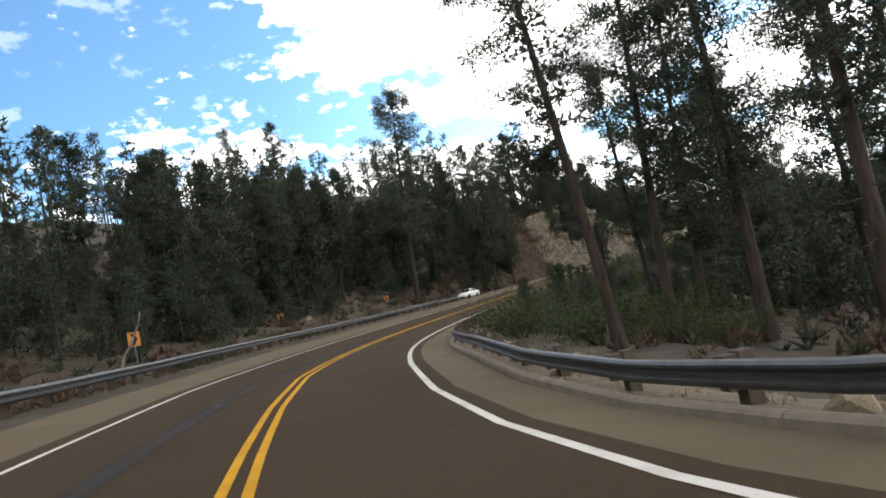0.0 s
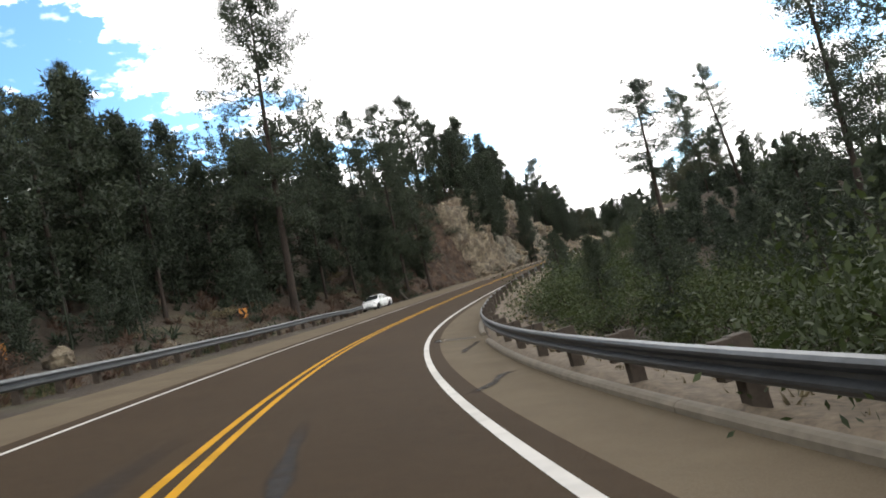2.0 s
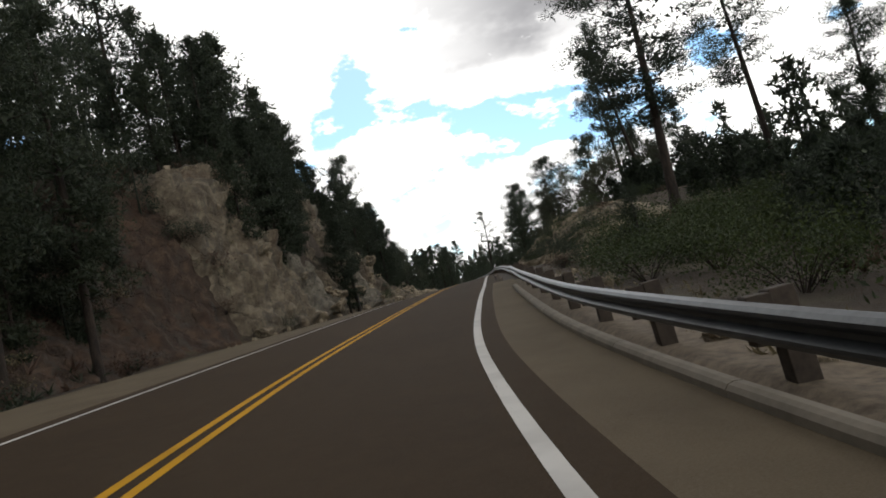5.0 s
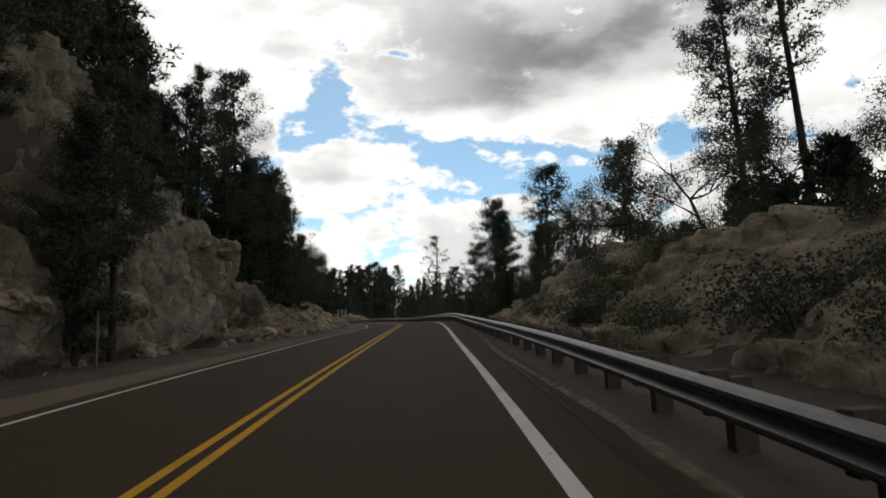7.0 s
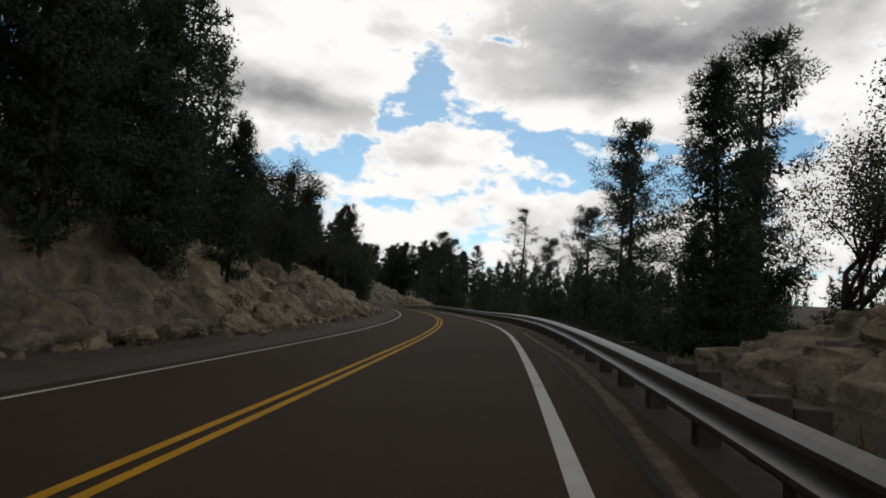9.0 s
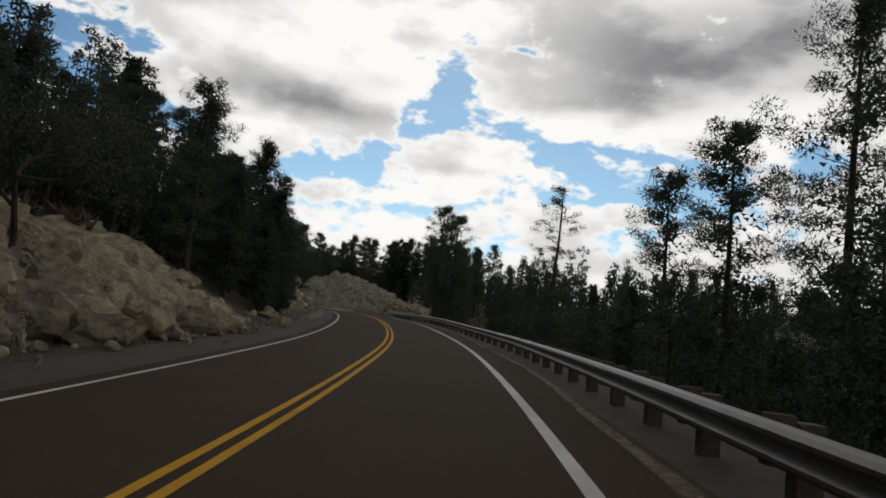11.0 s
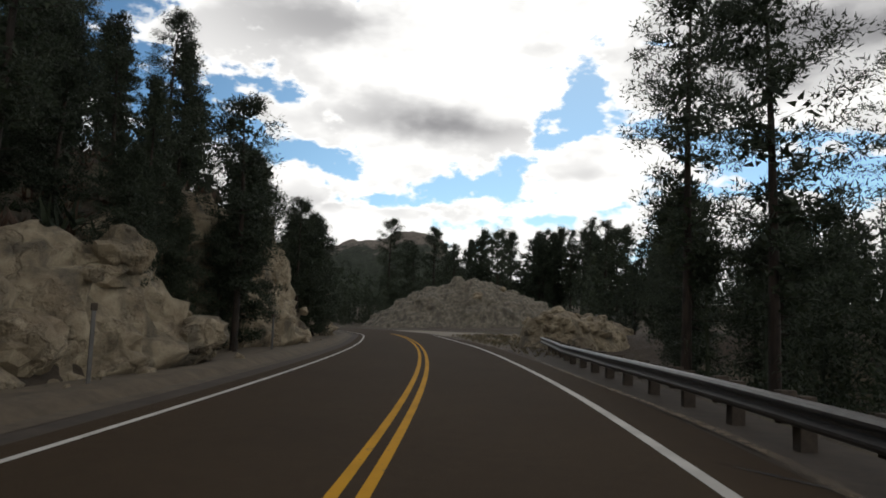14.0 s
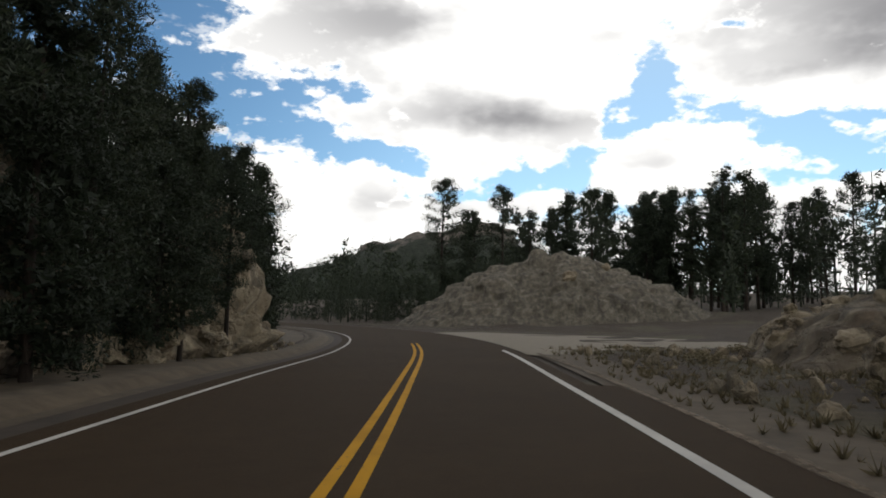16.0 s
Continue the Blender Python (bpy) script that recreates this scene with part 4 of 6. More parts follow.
# trees whose place is known: kind, x, y, height of the top, seed, lean
KNOWN = [
    ("grand", -4.4, 95.0, 32.0, 0, (2, 3)), ("grand", 39.9, 107.0, 20.3, 1, (0, 3)), ("tall", 52.3, 108.0, 21.0, 1, (0, -4)), ("grand", 70.5, 109.3, 18.9, 0, (0, 0)),
    ("mid", 12.0, 128.1, 30.0, 1, (0, 0)), ("mid", 22.1, 130.8, 25.0, 0, (0, 0)), ("mid", 36.8, 156.2, 27.0, 2, (0, 0)), ("mid", 46.1, 160.1, 23.5, 1, (0, 0)),
    ("tall", -36.5, 127.2, 43.5, 2, (0, 0)), ("tall", -26.6, 120.6, 40.5, 0, (0, 0)), ("mid", 83.9, 173.0, 19.5, 1, (0, 0)), ("full", 66.0, 152.0, 13.0, 2, (0, 0)),
    ("mid", 8.2, 110.8, 19.8, 0, (0, 0)), ("mid", 11.4, 114.0, 17.5, 1, (0, 0)), ("thin", 128.6, 245.4, 27.8, 0, (0, 2)), ("mid", 102.7, 232.3, 18.9, 0, (0, 0)), ("mid", 102.9, 228.9, 17.4, 1, (0, 0)), ("full", 105.6, 231.4, 11.5, 1, (0, 0)),
    ("mid", 88.8, 187.5, 12.8, 1, (0, 0)), ("mid", 95.2, 189.6, 16.8, 1, (0, 0)), ("mid", 72.5, 231.6, 24.0, 2, (0, 0)), ("mid", 115.4, 341.5, 28.9, 0, (0, 0)),
    ("tall", 181.9, 371.6, 31.7, 1, (0, 0)), ("grand", 92.5, 182.4, 20.0, 0, (0, 0)), ("mid", 79.3, 160.0, 20.4, 0, (0, 0)), ("full", 77.4, 158.8, 13.5, 2, (0, 0)), ("mid", 79.8, 150.4, 20.5, 1, (0, 0)), ("tall", 59.6, 124.8, 23.5, 1, (0, -9)), ("mid", 61.5, 128.8, 23.5, 2, (0, 0)), ("full", 65.5, 130.0, 15.0, 1, (0, 0)), ("full", 107.4, 226.6, 9.5, 2, (0, 0)), ("full", 108.8, 240.6, 13.2, 1, (0, 0)), ("full", 106.8, 237.5, 11.8, 0, (0, 0)), ("full", 112.5, 246.5, 13.0, 0, (0, 0)), ("mid", 81.9, 246.0, 22.6, 1, (0, 0)), ("mid", 85.2, 249.0, 22.8, 0, (0, 0)),
    ("full", 125.2, 265.4, 19.0, 1, (0, 0)), ("full", 126.6, 269.8, 16.0, 0, (0, 0)), ("full", 127.0, 273.5, 14.2, 2, (0, 0)), ("full", 128.0, 277.8, 12.6, 1, (0, 0)), ("full", 123.8, 262.6, 18.6, 2, (0, 0)), ("mid", 127.0, 263.0, 19.5, 2, (0, 0)), ("mid", 119.9, 255.6, 18.0, 1, (0, 0)), ("tall", 30.6, 68.4, 17.0, 0, (0, 0)), ("grand", 27.6, 60.4, 16.2, 1, (0, 0)),
    ("tall", 40.3, 150.2, 19.5, 0, (0, 0)), ("mid", 43.6, 154.8, 18.6, 2, (0, 0)), ("full", 45.4, 156.4, 15.6, 0, (0, 0)), ("full", 48.4, 158.8, 15.6, 2, (0, 0)), ("full", 51.5, 163.2, 14.9, 1, (0, 0)), ("mid", 50.4, 166.4, 17.6, 0, (0, 0)), ("full", 55.4, 168.8, 12.8, 0, (0, 0)),
    ("full", 60.8, 178.3, 12.9, 2, (0, 0)), ("full", 78.0, 211.6, 16.3, 0, (0, 0)), ("full", 75.6, 207.2, 14.2, 2, (0, 0)), ("mid", 71.9, 205.8, 15.9, 0, (0, 0)), ("mid", 69.4, 199.0, 14.4, 1, (0, 0)), ("mid", 84.2, 230.3, 18.3, 0, (0, 0)), ("mid", 82.3, 224.2, 15.6, 1, (0, 0)), ("full", 80.6, 219.4, 14.6, 1, (0, 0)),
]


WIDE = {0: 1.0, 1: 1.45, 2: 1.25, 3: 1.3, 14: 1.35, 15: 1.0, 16: 1.1, 19: 1.1, 23: 1.0, 24: 1.1}


def on_line(s, lat):
    p = road(s, lat)
    return float(p[0]), float(p[1])


def build_trees():
    for i, (kind, x, y, top, seed, lean) in enumerate(KNOWN):
        pine(kind, x, y, top, None, seed, lean, WIDE.get(i, 1.0), close=True)
    # the leaning pine and its neighbours behind the first guardrail
    for s, lat, h, kind, seed, lean in ((21.9, 9.9, 17, "tall", 1, (-1.2, -1.6)), (27, 13.5, 18, "tall", 0, (0, 3)), (24, 16.0, 19, "tall", 2, (0, 2)), (33, 17.0, 17, "mid", 0, (0, 3)), (19, 20.0, 18, "tall", 1, (0, 0)),
                                        (30, 24.0, 17, "mid", 2, (0, 0)), (40, 22.0, 15, "mid", 1, (0, 0)), (14, 14.0, 17, "tall", 0, (0, 0)), (39, 16.4, 16.0, "tall", 0, (0, -3)), (138, -11.0, 8, "full", 1, (0, 0)), (141.5, -11.4, 7, "full", 0, (0, 0)), (134.5, -11.6, 9, "full", 2, (0, 0)), (268.5, -7.6, 7.5, "full", 0, (0, 0)), (262, -8.6, 4.5, "full", 1, (0, 0)), (240, -8.0, 7, "full", 1, (0, 0)), (242.6, -7.5, 6, "full", 0, (0, 0)), (245, -8.6, 7.5, "full", 2, (0, 0)), (247.8, -8.0, 6.5, "full", 1, (0, 0)), (237.5, -7.4, 6.5, "full", 0, (0, 0)),
                                        (280.5, -6.9, 8.4, "mid", 2, (0, 0)), (283.6, -6.5, 7.8, "full", 0, (0, 0)), (287.0, -6.4, 7.6, "full", 1, (0, 0)), (289.6, -7.0, 8.6, "mid", 0, (0, 0)), (292.8, -6.7, 7.0, "full", 2, (0, 0)), (264.4, -6.5, 9.0, "mid", 1, (0, 0)), (266.2, -6.9, 7.5, "full", 0, (0, 0)), (143.5, -8.2, 10.0, "mid", 2, (0, 0)), (142.0, -8.6, 8.0, "full", 0, (0, 0)), (299.0, -8.0, 5.6, "full", 1, (0, 0)), (305.5, -7.8, 7.4, "full", 2, (0, 0)), (312.0, -8.2, 8.4, "full", 0, (0, 0))):
        pine(kind, *on_line(s, lat), None, h, seed, lean, 1.1, close=True)
    rng = random.Random(4)
    taken = [(k[1], k[2]) for k in KNOWN]

    def scatter(n, s0, s1, l0, l1, kinds, gap, h=None):
        done = tries = 0
        while done < n and tries < n * 30:
            tries += 1
            s, lat = rng.uniform(s0, s1), rng.uniform(l0, l1)
            x, y = on_line(s, lat)
            if any((x - a) ** 2 + (y - b) ** 2 < gap * gap for a, b in taken):
                continue
            taken.append((x, y))
            kind = rng.choice(kinds)
            pine(kind, x, y, None, None if h is None else rng.uniform(*h), rng.randrange(60), back=lat < -19.5 or lat > 24)
            done += 1

    scatter(18, -8, 54, -32, -17.5, ["mid", "mid", "full"], 2.7, (6.5, 10))
    scatter(28, 54, 98, -32, -17.5, ["tall", "mid", "full", "full"], 2.2, (12, 17))
    scatter(16, 40, 98, -26, -17.5, ["full", "full", "mid"], 2.0, (6, 10))
    scatter(20, 98, 168, -28, -15.5, ["mid", "mid", "tall", "full"], 2.6, (10.5, 16.5))
    scatter(10, 124, 156, -19.4, -13.5, ["tall", "mid", "full"], 2.2, (9, 13))
    scatter(16, 128, 168, -14.5, -10.6, ["full", "mid", "full"], 2.2, (4.5, 9))
    scatter(13, 98, 128, -19, -13, ["full", "full", "mid"], 1.8, (5, 9))
    scatter(20, 156, 188, -21, -10.5, ["mid", "mid", "full", "tall"], 2.2, (9, 13))
    scatter(16, 186, 218, -22, -11.0, ["full", "full", "mid"], 2.2, (4, 6.5))
    scatter(10, 218, 250, -22, -13, ["mid", "full"], 2.4, (7, 10))
    scatter(16, 217, 243, -13, -8.0, ["full", "full", "mid"], 1.8, (6, 8.5))
    scatter(6, 221, 235, -8.2, -6.8, ["full"], 2.0, (5, 7.5))
    scatter(10, 242, 259, -13.5, -9.2, ["full"], 1.7, (4, 6))
    scatter(7, 250, 268, -17, -9.5, ["full", "mid"], 2.3, (3.5, 5))
    scatter(12, 264, 284, -19, -11.5, ["mid", "full", "mid"], 2.0, (6, 9))
    scatter(18, 264, 330, -18, -10.5, ["full", "full", "mid"], 2.3, (5, 7.5))
    scatter(6, 254, 268, -9.2, -6.8, ["full", "full"], 1.8, (3, 4.5))
    scatter(10, 282, 300, -8.6, -6.3, ["full", "full", "mid"], 1.7, (5, 8))
    scatter(8, 286, 312, -9.5, -6.9, ["full", "young"], 1.8, (4, 7))
    scatter(8, 12, 50, 19, 40, ["mid", "tall", "full"], 3.6, (8, 13))
    scatter(14, 60, 130, 20, 45, ["full", "mid", "full"], 3.2, (4.5, 6.5))
    scatter(22, 40, 124, 8.6, 16, ["young", "young", "full"], 2.0, (2.8, 4.6))
    scatter(8, 134, 182, 18, 34, ["full", "mid"], 3.0, (5, 8))
    scatter(12, 178, 258, 9.5, 28, ["full"], 3.0, (5, 7))
    for i in range(38):
        x, y = rng.uniform(120, 180), rng.uniform(330, 354)
        pine(rng.choice(("mid", "mid", "full", "tall")), x, y, None, rng.uniform(15, 19.5), i, back=y > 341)
    for i, (s, lat, h) in enumerate(((161.8, 14.8, 8), (166, 12.5, 7), (170, 15, 7.5), (156, 17, 8), (174, 12, 8), (178, 14, 9), (150, 18, 7), (183, 11, 8), (172, 19, 9), (146, 20, 7), (189, -9.5, 6), (196, -10.5, 7), (207, -9, 6))):
        broadleaf(s, lat, h, i)

    pine_stand(BACK, "back rows of dark pines on the slopes")


build_trees()


def far_forest():
    """The woods that cover the hills further off, too many to count."""
    rng, h = random.Random(9), Heap()
    places = []
    for i in range(420):
        places.append(on_line(rng.uniform(172, 300), rng.uniform(26, 95)))
    while len(places) < 2200:
        if rng.random() < 0.72:
            side = rng.choice((-1, -1, 1))
            s, lat = rng.uniform(-40, S_END - 10), side * (25 + 155 * rng.random() ** 1.8)
            x, y = on_line(s, lat)
        else:
            a, r = rng.uniform(-1.2, 1.4), rng.uniform(130, 420)
            x, y = 100 + r * math.sin(a), 280 + r * math.cos(a)
        places.append((x, y))
    ss, ll = along([p[0] for p in places], [p[1] for p in places])
    zz = np.interp(ss, LS, LINE[:, 2]) + lie(ss, ll)
    for (x, y), s, lat, z in zip(places, ss, ll, zz):
        if (-24 < lat < 25 and s < S_END - 4) or (300 < s < 372 and 0 < lat < 40):
            continue
        far = math.hypot(x - 60, y - 150)
        if far > 300:
            z = z * math.exp(-(far - 300) / 900) - 4
        top = rng.uniform(5, 8) if (s < 150 and 0 < lat < 100) else (rng.uniform(7, 10.5) if (s < 300 and 0 < lat < 100) else rng.uniform(10, 16))
        tight = abs(lat) < 75 and s < 330
        close = 20 < lat < 46 and 150 < s < 310
        h.put(*tube([(Vector((x, y, z - 1)), 0.2), (Vector((x, y, z + top * 0.95)), 0.04)], 3, False))
        low = rng.uniform(0.08, 0.35)
        for k in range(40):
            u = low + (1 - low) * rng.random()
            f = (u - low) / (1 - low)
            r = top * 0.19 * math.sqrt(max(1.02 - f, 0)) * min(0.5 + 2 * f, 1) * rng.uniform(0.25, 1.0)
            b = rng.uniform(0, 6.3)
            clump(h, Vector((x + r * math.cos(b), y + r * math.sin(b), z + top * u)), 0.55 if tight else 0.7, 0.30 if close else 0.48 if tight else 0.8, 22 if close else 11 if tight else 6, rng, 0.8, 0.26)
    return tagged(new("far_forest", h.mesh("far_forest", NEEDLES, 9)), "dark pine woods covering the far hillsides", "forest", kind="stuff")


far_forest()


def thicket(n, s0, s1, l0, l1, low, high, seed, words, plain=False):
    """Crowded young pines and junipers that stand too close to tell apart."""
    rng, h = random.Random(seed), Heap()
    a = np.array([(rng.uniform(s0, s1), rng.uniform(l0, l1)) for _ in range(n)])
    if plain:   # a box of the plan, clear of the road
        a = np.stack(along(a[:, 0], a[:, 1]), -1)
        a = a[abs(a[:, 1]) > 9]
    p = road(a[:, 0], a[:, 1])
    z = road(a[:, 0], 0 * a[:, 1])[:, 2] + lie(a[:, 0], a[:, 1])
    for (x, y, _), zz, lat in zip(p, z, a[:, 1]):
        fine = abs(lat) < 16
        top = rng.uniform(low, high)
        wide = top * rng.uniform(0.2, 0.3)
        h.put(*tube([(Vector((x, y, zz - 0.5)), 0.10), (Vector((x, y, zz + top * 0.9)), 0.02)], 3, False))
        for k in range(34):
            f = rng.random()
            r = wide * math.sqrt(max(1.03 - f, 0)) * min(0.7 + 2 * f, 1) * rng.uniform(0.3, 1.05)
            b = rng.uniform(0, 6.3)
            clump(h, Vector((x + r * math.cos(b), y + r * math.sin(b), zz + 0.2 + top * 0.92 * f)), 0.44, 0.16 if fine else 0.30, 54 if fine else 21, rng, 0.8, 0.20 if fine else 0.25)
    tagged(new("pine_thicket", h.mesh("pine_thicket", NEEDLES, seed)), words, "thicket", kind="stuff")


thicket(200, 176, 264, 8.5, 30, 3.0, 6.0, 81, "dense dark young pines filling the slope below the guardrail")
thicket(210, 10, 128, -32, -14.5, 2.5, 6.0, 82, "dark young pines crowding the forest floor")
thicket(150, 50, 126, 14, 48, 2.0, 3.6, 83, "green young pines crowding the hollow")
thicket(140, 78, 122, 322, 372, 5.0, 9.0, 85, "dark pines crowding the hollow beyond the bend", True)
thicket(60, 124, 182, 330, 358, 5.0, 9.0, 86, "dark pines crowding the land behind the granite mound", True)
thicket(70, 4, 52, -28, -12.5, 3.0, 6.0, 88, "dark young pines standing close behind the guardrail")
thicket(110, 106, 152, 16.5, 36, 1.8, 3.8, 89, "dark young pines and scrub on the low rise behind the hollow")
thicket(60, 264, 304, 17, 42, 4.0, 8.0, 87, "dark pines standing behind the rocks at the end of the guardrail")
thicket(60, 182, 330, -24, -11, 2.0, 4.5, 84, "dark young pines crowding the bank above the rocks")


# ---------------------------------------------------------------- bushes and brush
def bush_mesh(seed, size, mat, leaves=900, flat=0.8, leaf=0.10):
    rng, h, wood = random.Random(seed), Heap(), Heap()
    for i in range(14):
        yaw, up = rng.uniform(0, 6.3), rng.uniform(0.5, 1.3)
        d = Vector((math.cos(yaw), math.sin(yaw), up)).normalized()
        tip = d * size * rng.uniform(0.4, 0.62)
        wood.put(*tube([(Vector((0, 0, -0.1)), 0.02), (tip * 0.5 + Vector((0, 0, 0.03)), 0.013), (tip, 0.006)], 3, False))
        lump = tip
        for _ in range(leaves // 14):
            c = lump + Vector((rng.gauss(0, 0.16), rng.gauss(0, 0.16), rng.gauss(0, 0.15) * flat)) * size
            c.z = max(c.z, 0.02)
            n = Vector((rng.gauss(0, 1), rng.gauss(0, 1), rng.gauss(0.4, 1))).normalized()
            u = n.orthogonal().normalized()
            u.rotate(Matrix.Rotation(rng.uniform(0, 6.3), 3, n))
            w = n.cross(u)
            l = leaf * rng.uniform(0.7, 1.5)
            h.put([c - u * l, c + w * l * 0.45, c + u * l, c - w * l * 0.45], [(0, 1, 2, 3)])
    out = []
    for name, heap, m in (("stem", wood, BARK), ("foliage", h, mat)):
        me = bpy.data.meshes.new(name)
        me.from_pydata([tuple(v) for v in heap.v], [], heap.f)
        me.materials.append(m)
        me.update()
        out.append(me)
    return out


BUSHES = [bush_mesh(61, 2.4, LEAVES, 3600, 0.9, 0.035), bush_mesh(62, 1.8, LEAVES, 3000, 0.9, 0.031), bush_mesh(63, 2.8, LEAVES, 4000, 0.9, 0.037), bush_mesh(64, 1.4, DRY, 420, 0.6, 0.07), bush_mesh(65, 1.8, TWIGS, 420, 0.8, 0.06), bush_mesh(66, 2.2, NEEDLES, 2600, 0.9, 0.045)]


def bush(s, lat, size, kind, seed):
    rng = random.Random(seed)
    ob = empty("bush", Matrix.Translation(spot(s, lat) - Vector((0, 0, 0.05))) @ pose(0, 0, 0, 0, 0, rng.uniform(0, 360)) @ Matrix.Diagonal((size, size * rng.uniform(0.8, 1.2), size * rng.uniform(0.8, 1.15), 1)))
    for me in BUSHES[kind]:
        o = new(me.name.split(".")[0], me)
        o.parent = ob
    words = "green willow bush in the hollow behind the guardrail" if kind < 3 else "dark green juniper bush on the rocky mound" if kind == 5 else ("dry tan bush on the bank" if kind == 3 else "leafless reddish brush on the bank")
    return tagged(ob, words, "bush", "bushes beside the road")


def build_bushes():
    rng = random.Random(77)
    for i in range(80):
        s = rng.uniform(24, 122)
        bush(s, float(RIGHT_EDGE(s)) + rng.uniform(2.4, 11), rng.uniform(0.8, 1.5), rng.randrange(3), i)
    for i in range(16):
        s = rng.uniform(10, 75)
        bush(s, -rng.uniform(9.6, 12.5), rng.uniform(0.5, 0.9), rng.choice((0, 1, 1, 3)), 100 + i)
    for i in range(26):
        s = rng.uniform(60, 128)
        bush(s, -float(LEFT_TOE(s)) - rng.uniform(-1, 7), rng.uniform(0.7, 1.3), rng.choice((4, 4, 3)), 200 + i)
    for i in range(60):
        s = rng.uniform(96, 132)
        bush(s, -float(LEFT_TOE(s)) + 0.5 - 9.5 * rng.random(), rng.uniform(0.5, 1.15), rng.choice((4, 4, 4, 5, 5, 3)), 700 + i)
    for i in range(34):
        s = rng.uniform(124, 166)
        bush(s, -float(LEFT_TOE(s)) - 0.6 - 4.5 * rng.random(), rng.uniform(0.35, 0.85), rng.choice((5, 5, 1, 4)), 800 + i)
    for i in range(20):
        s = rng.uniform(134, 172)
        bush(s, rng.uniform(8, 17), rng.uniform(0.35, 0.75), rng.choice((1, 3, 3, 0)), 300 + i)
    for i in range(46):
        s = rng.uniform(116, 164)
        bush(s, (6.6 if s < 132 else 7.4) + 9 * rng.random() ** 1.6, rng.uniform(0.45, 1.0), rng.choice((5, 5, 5, 0, 4)), 600 + i)
    for i in range(22):
        s = rng.uniform(128, 310)
        bush(s, -float(LEFT_TOE(s)) - rng.uniform(0.5, 4), rng.uniform(0.35, 0.7), rng.choice((1, 3, 4)), 400 + i)
    for i in range(12):
        s = rng.uniform(278, 300)
        bush(s, rng.uniform(6.8, 12), rng.uniform(0.3, 0.6), rng.choice((3, 3, 1)), 500 + i)


build_bushes()

# ---------------------------------------------------------------- guardrails
RAIL_R = knots((-50, 4.65), (8, 4.95), (20, 5.0), (32, 4.9), (55, 5.1), (70, 5.2), (90, 4.78), (118, 4.4), (140, 4.22), (155, 3.85), (175, 4.0), (195, 4.2), (215, 4.45), (235, 4.35), (257, 4.45), (265, 4.9), (277, 6.6))
RAIL_L = knots((-50, -6.65), (74, -6.65), (82, -7.0), (88, -7.9), (94, -9.4))
# the W of the beam: out from the road, up
W_BEAM = [(0.0, 0.155), (0.05, 0.135), (0.08, 0.10), (0.08, 0.07), (0.0, 0.02), (0.0, -0.02), (0.08, -0.07), (0.08, -0.10), (0.05, -0.135), (0.0, -0.155)]


def rail_base(s, lat):
    x, y = on_line(s, lat)
    return Vector((x, y, ground_z(x, y)))


def guardrail(name, s0, s1, line, side, gap, label, height=0.57, steel=STEEL, stand=0.80):
    thing = empty(name)
    high = height if callable(height) else (lambda q: height)
    length, s = 3.81, s0
    lift = {}

    def base(q):
        k = round(q, 2)
        if k not in lift:
            lat = float(line(q))
            p = road(q, lat)
            lift[k] = min(ground_z(p[0], p[1]) - p[2], 0.0)
        return lift[k]

    while s < s1 - 0.5:
        e = min(s + length + 0.06, s1)
        profile = [(-side * a, h) for a, h in W_BEAM] + [(-side * (a - 0.012), h) for a, h in reversed(W_BEAM)]
        stations = [(q, float(line(q)) - side * 0.006 * (i % 2), float(high(q)) + base(q)) for i, q in enumerate(np.linspace(s, e, 4))]
        v, f = sweep(profile, stations)
        mesh_object("rail", v, f, steel, thing)
        s += length
    me_post = box_bm(-0.10, 0.10, -0.09, 0.09, -0.6, stand, 0.008)
    me_block = box_bm(-0.10, 0.10, -0.075, 0.075, -0.19, 0.19, 0.008)
    posts = []
    for n_, bm_ in (("post", me_post), ("spacer_block", me_block)):
        me = bpy.data.meshes.new(n_)
        bm_.to_mesh(me)
        bm_.free()
        me.materials.append(POST_WOOD)
        posts.append(me)
    rng = random.Random(int(s0) + 7)
    for q in np.arange(s0 + 0.4, s1, gap):
        lat = float(line(q))
        turn = Matrix.Rotation(-heading(q), 4, "Z")
        for k, (me, off, up) in enumerate(((posts[0], 0.31, float(high(q)) - 0.57), (posts[1], 0.11, float(high(q))))):
            p = road(q, lat + side * off)
            z = p[2] + base(q) + up
            o = new(me.name.split(".")[0], me)
            o.parent = thing
            o.matrix_world = Matrix.Translation((p[0], p[1], z)) @ turn @ pose(0, 0, 0, rng.uniform(-2, 2), rng.uniform(-2, 2), rng.uniform(-4, 4) + (180 if side < 0 else 0))
    return tagged(thing, label, "guardrail", kind="")


guardrail("guardrail", -40, 119, RAIL_R, 1, 2.86, "galvanised W-beam guardrail on square timber posts", knots((-50, 0.39), (18, 0.41), (45, 0.53), (120, 0.55)))
guardrail("guardrail", 119.2, 275.6, RAIL_R, 1, 1.905, "weathered steel guardrail on timber posts above the drop", 0.46, STEEL_DULL, 0.70)
guardrail("guardrail", -40, 90.0, RAIL_L, -1, 1.905, "galvanised steel guardrail along the outer shoulder", 0.52, STEEL, 0.70)

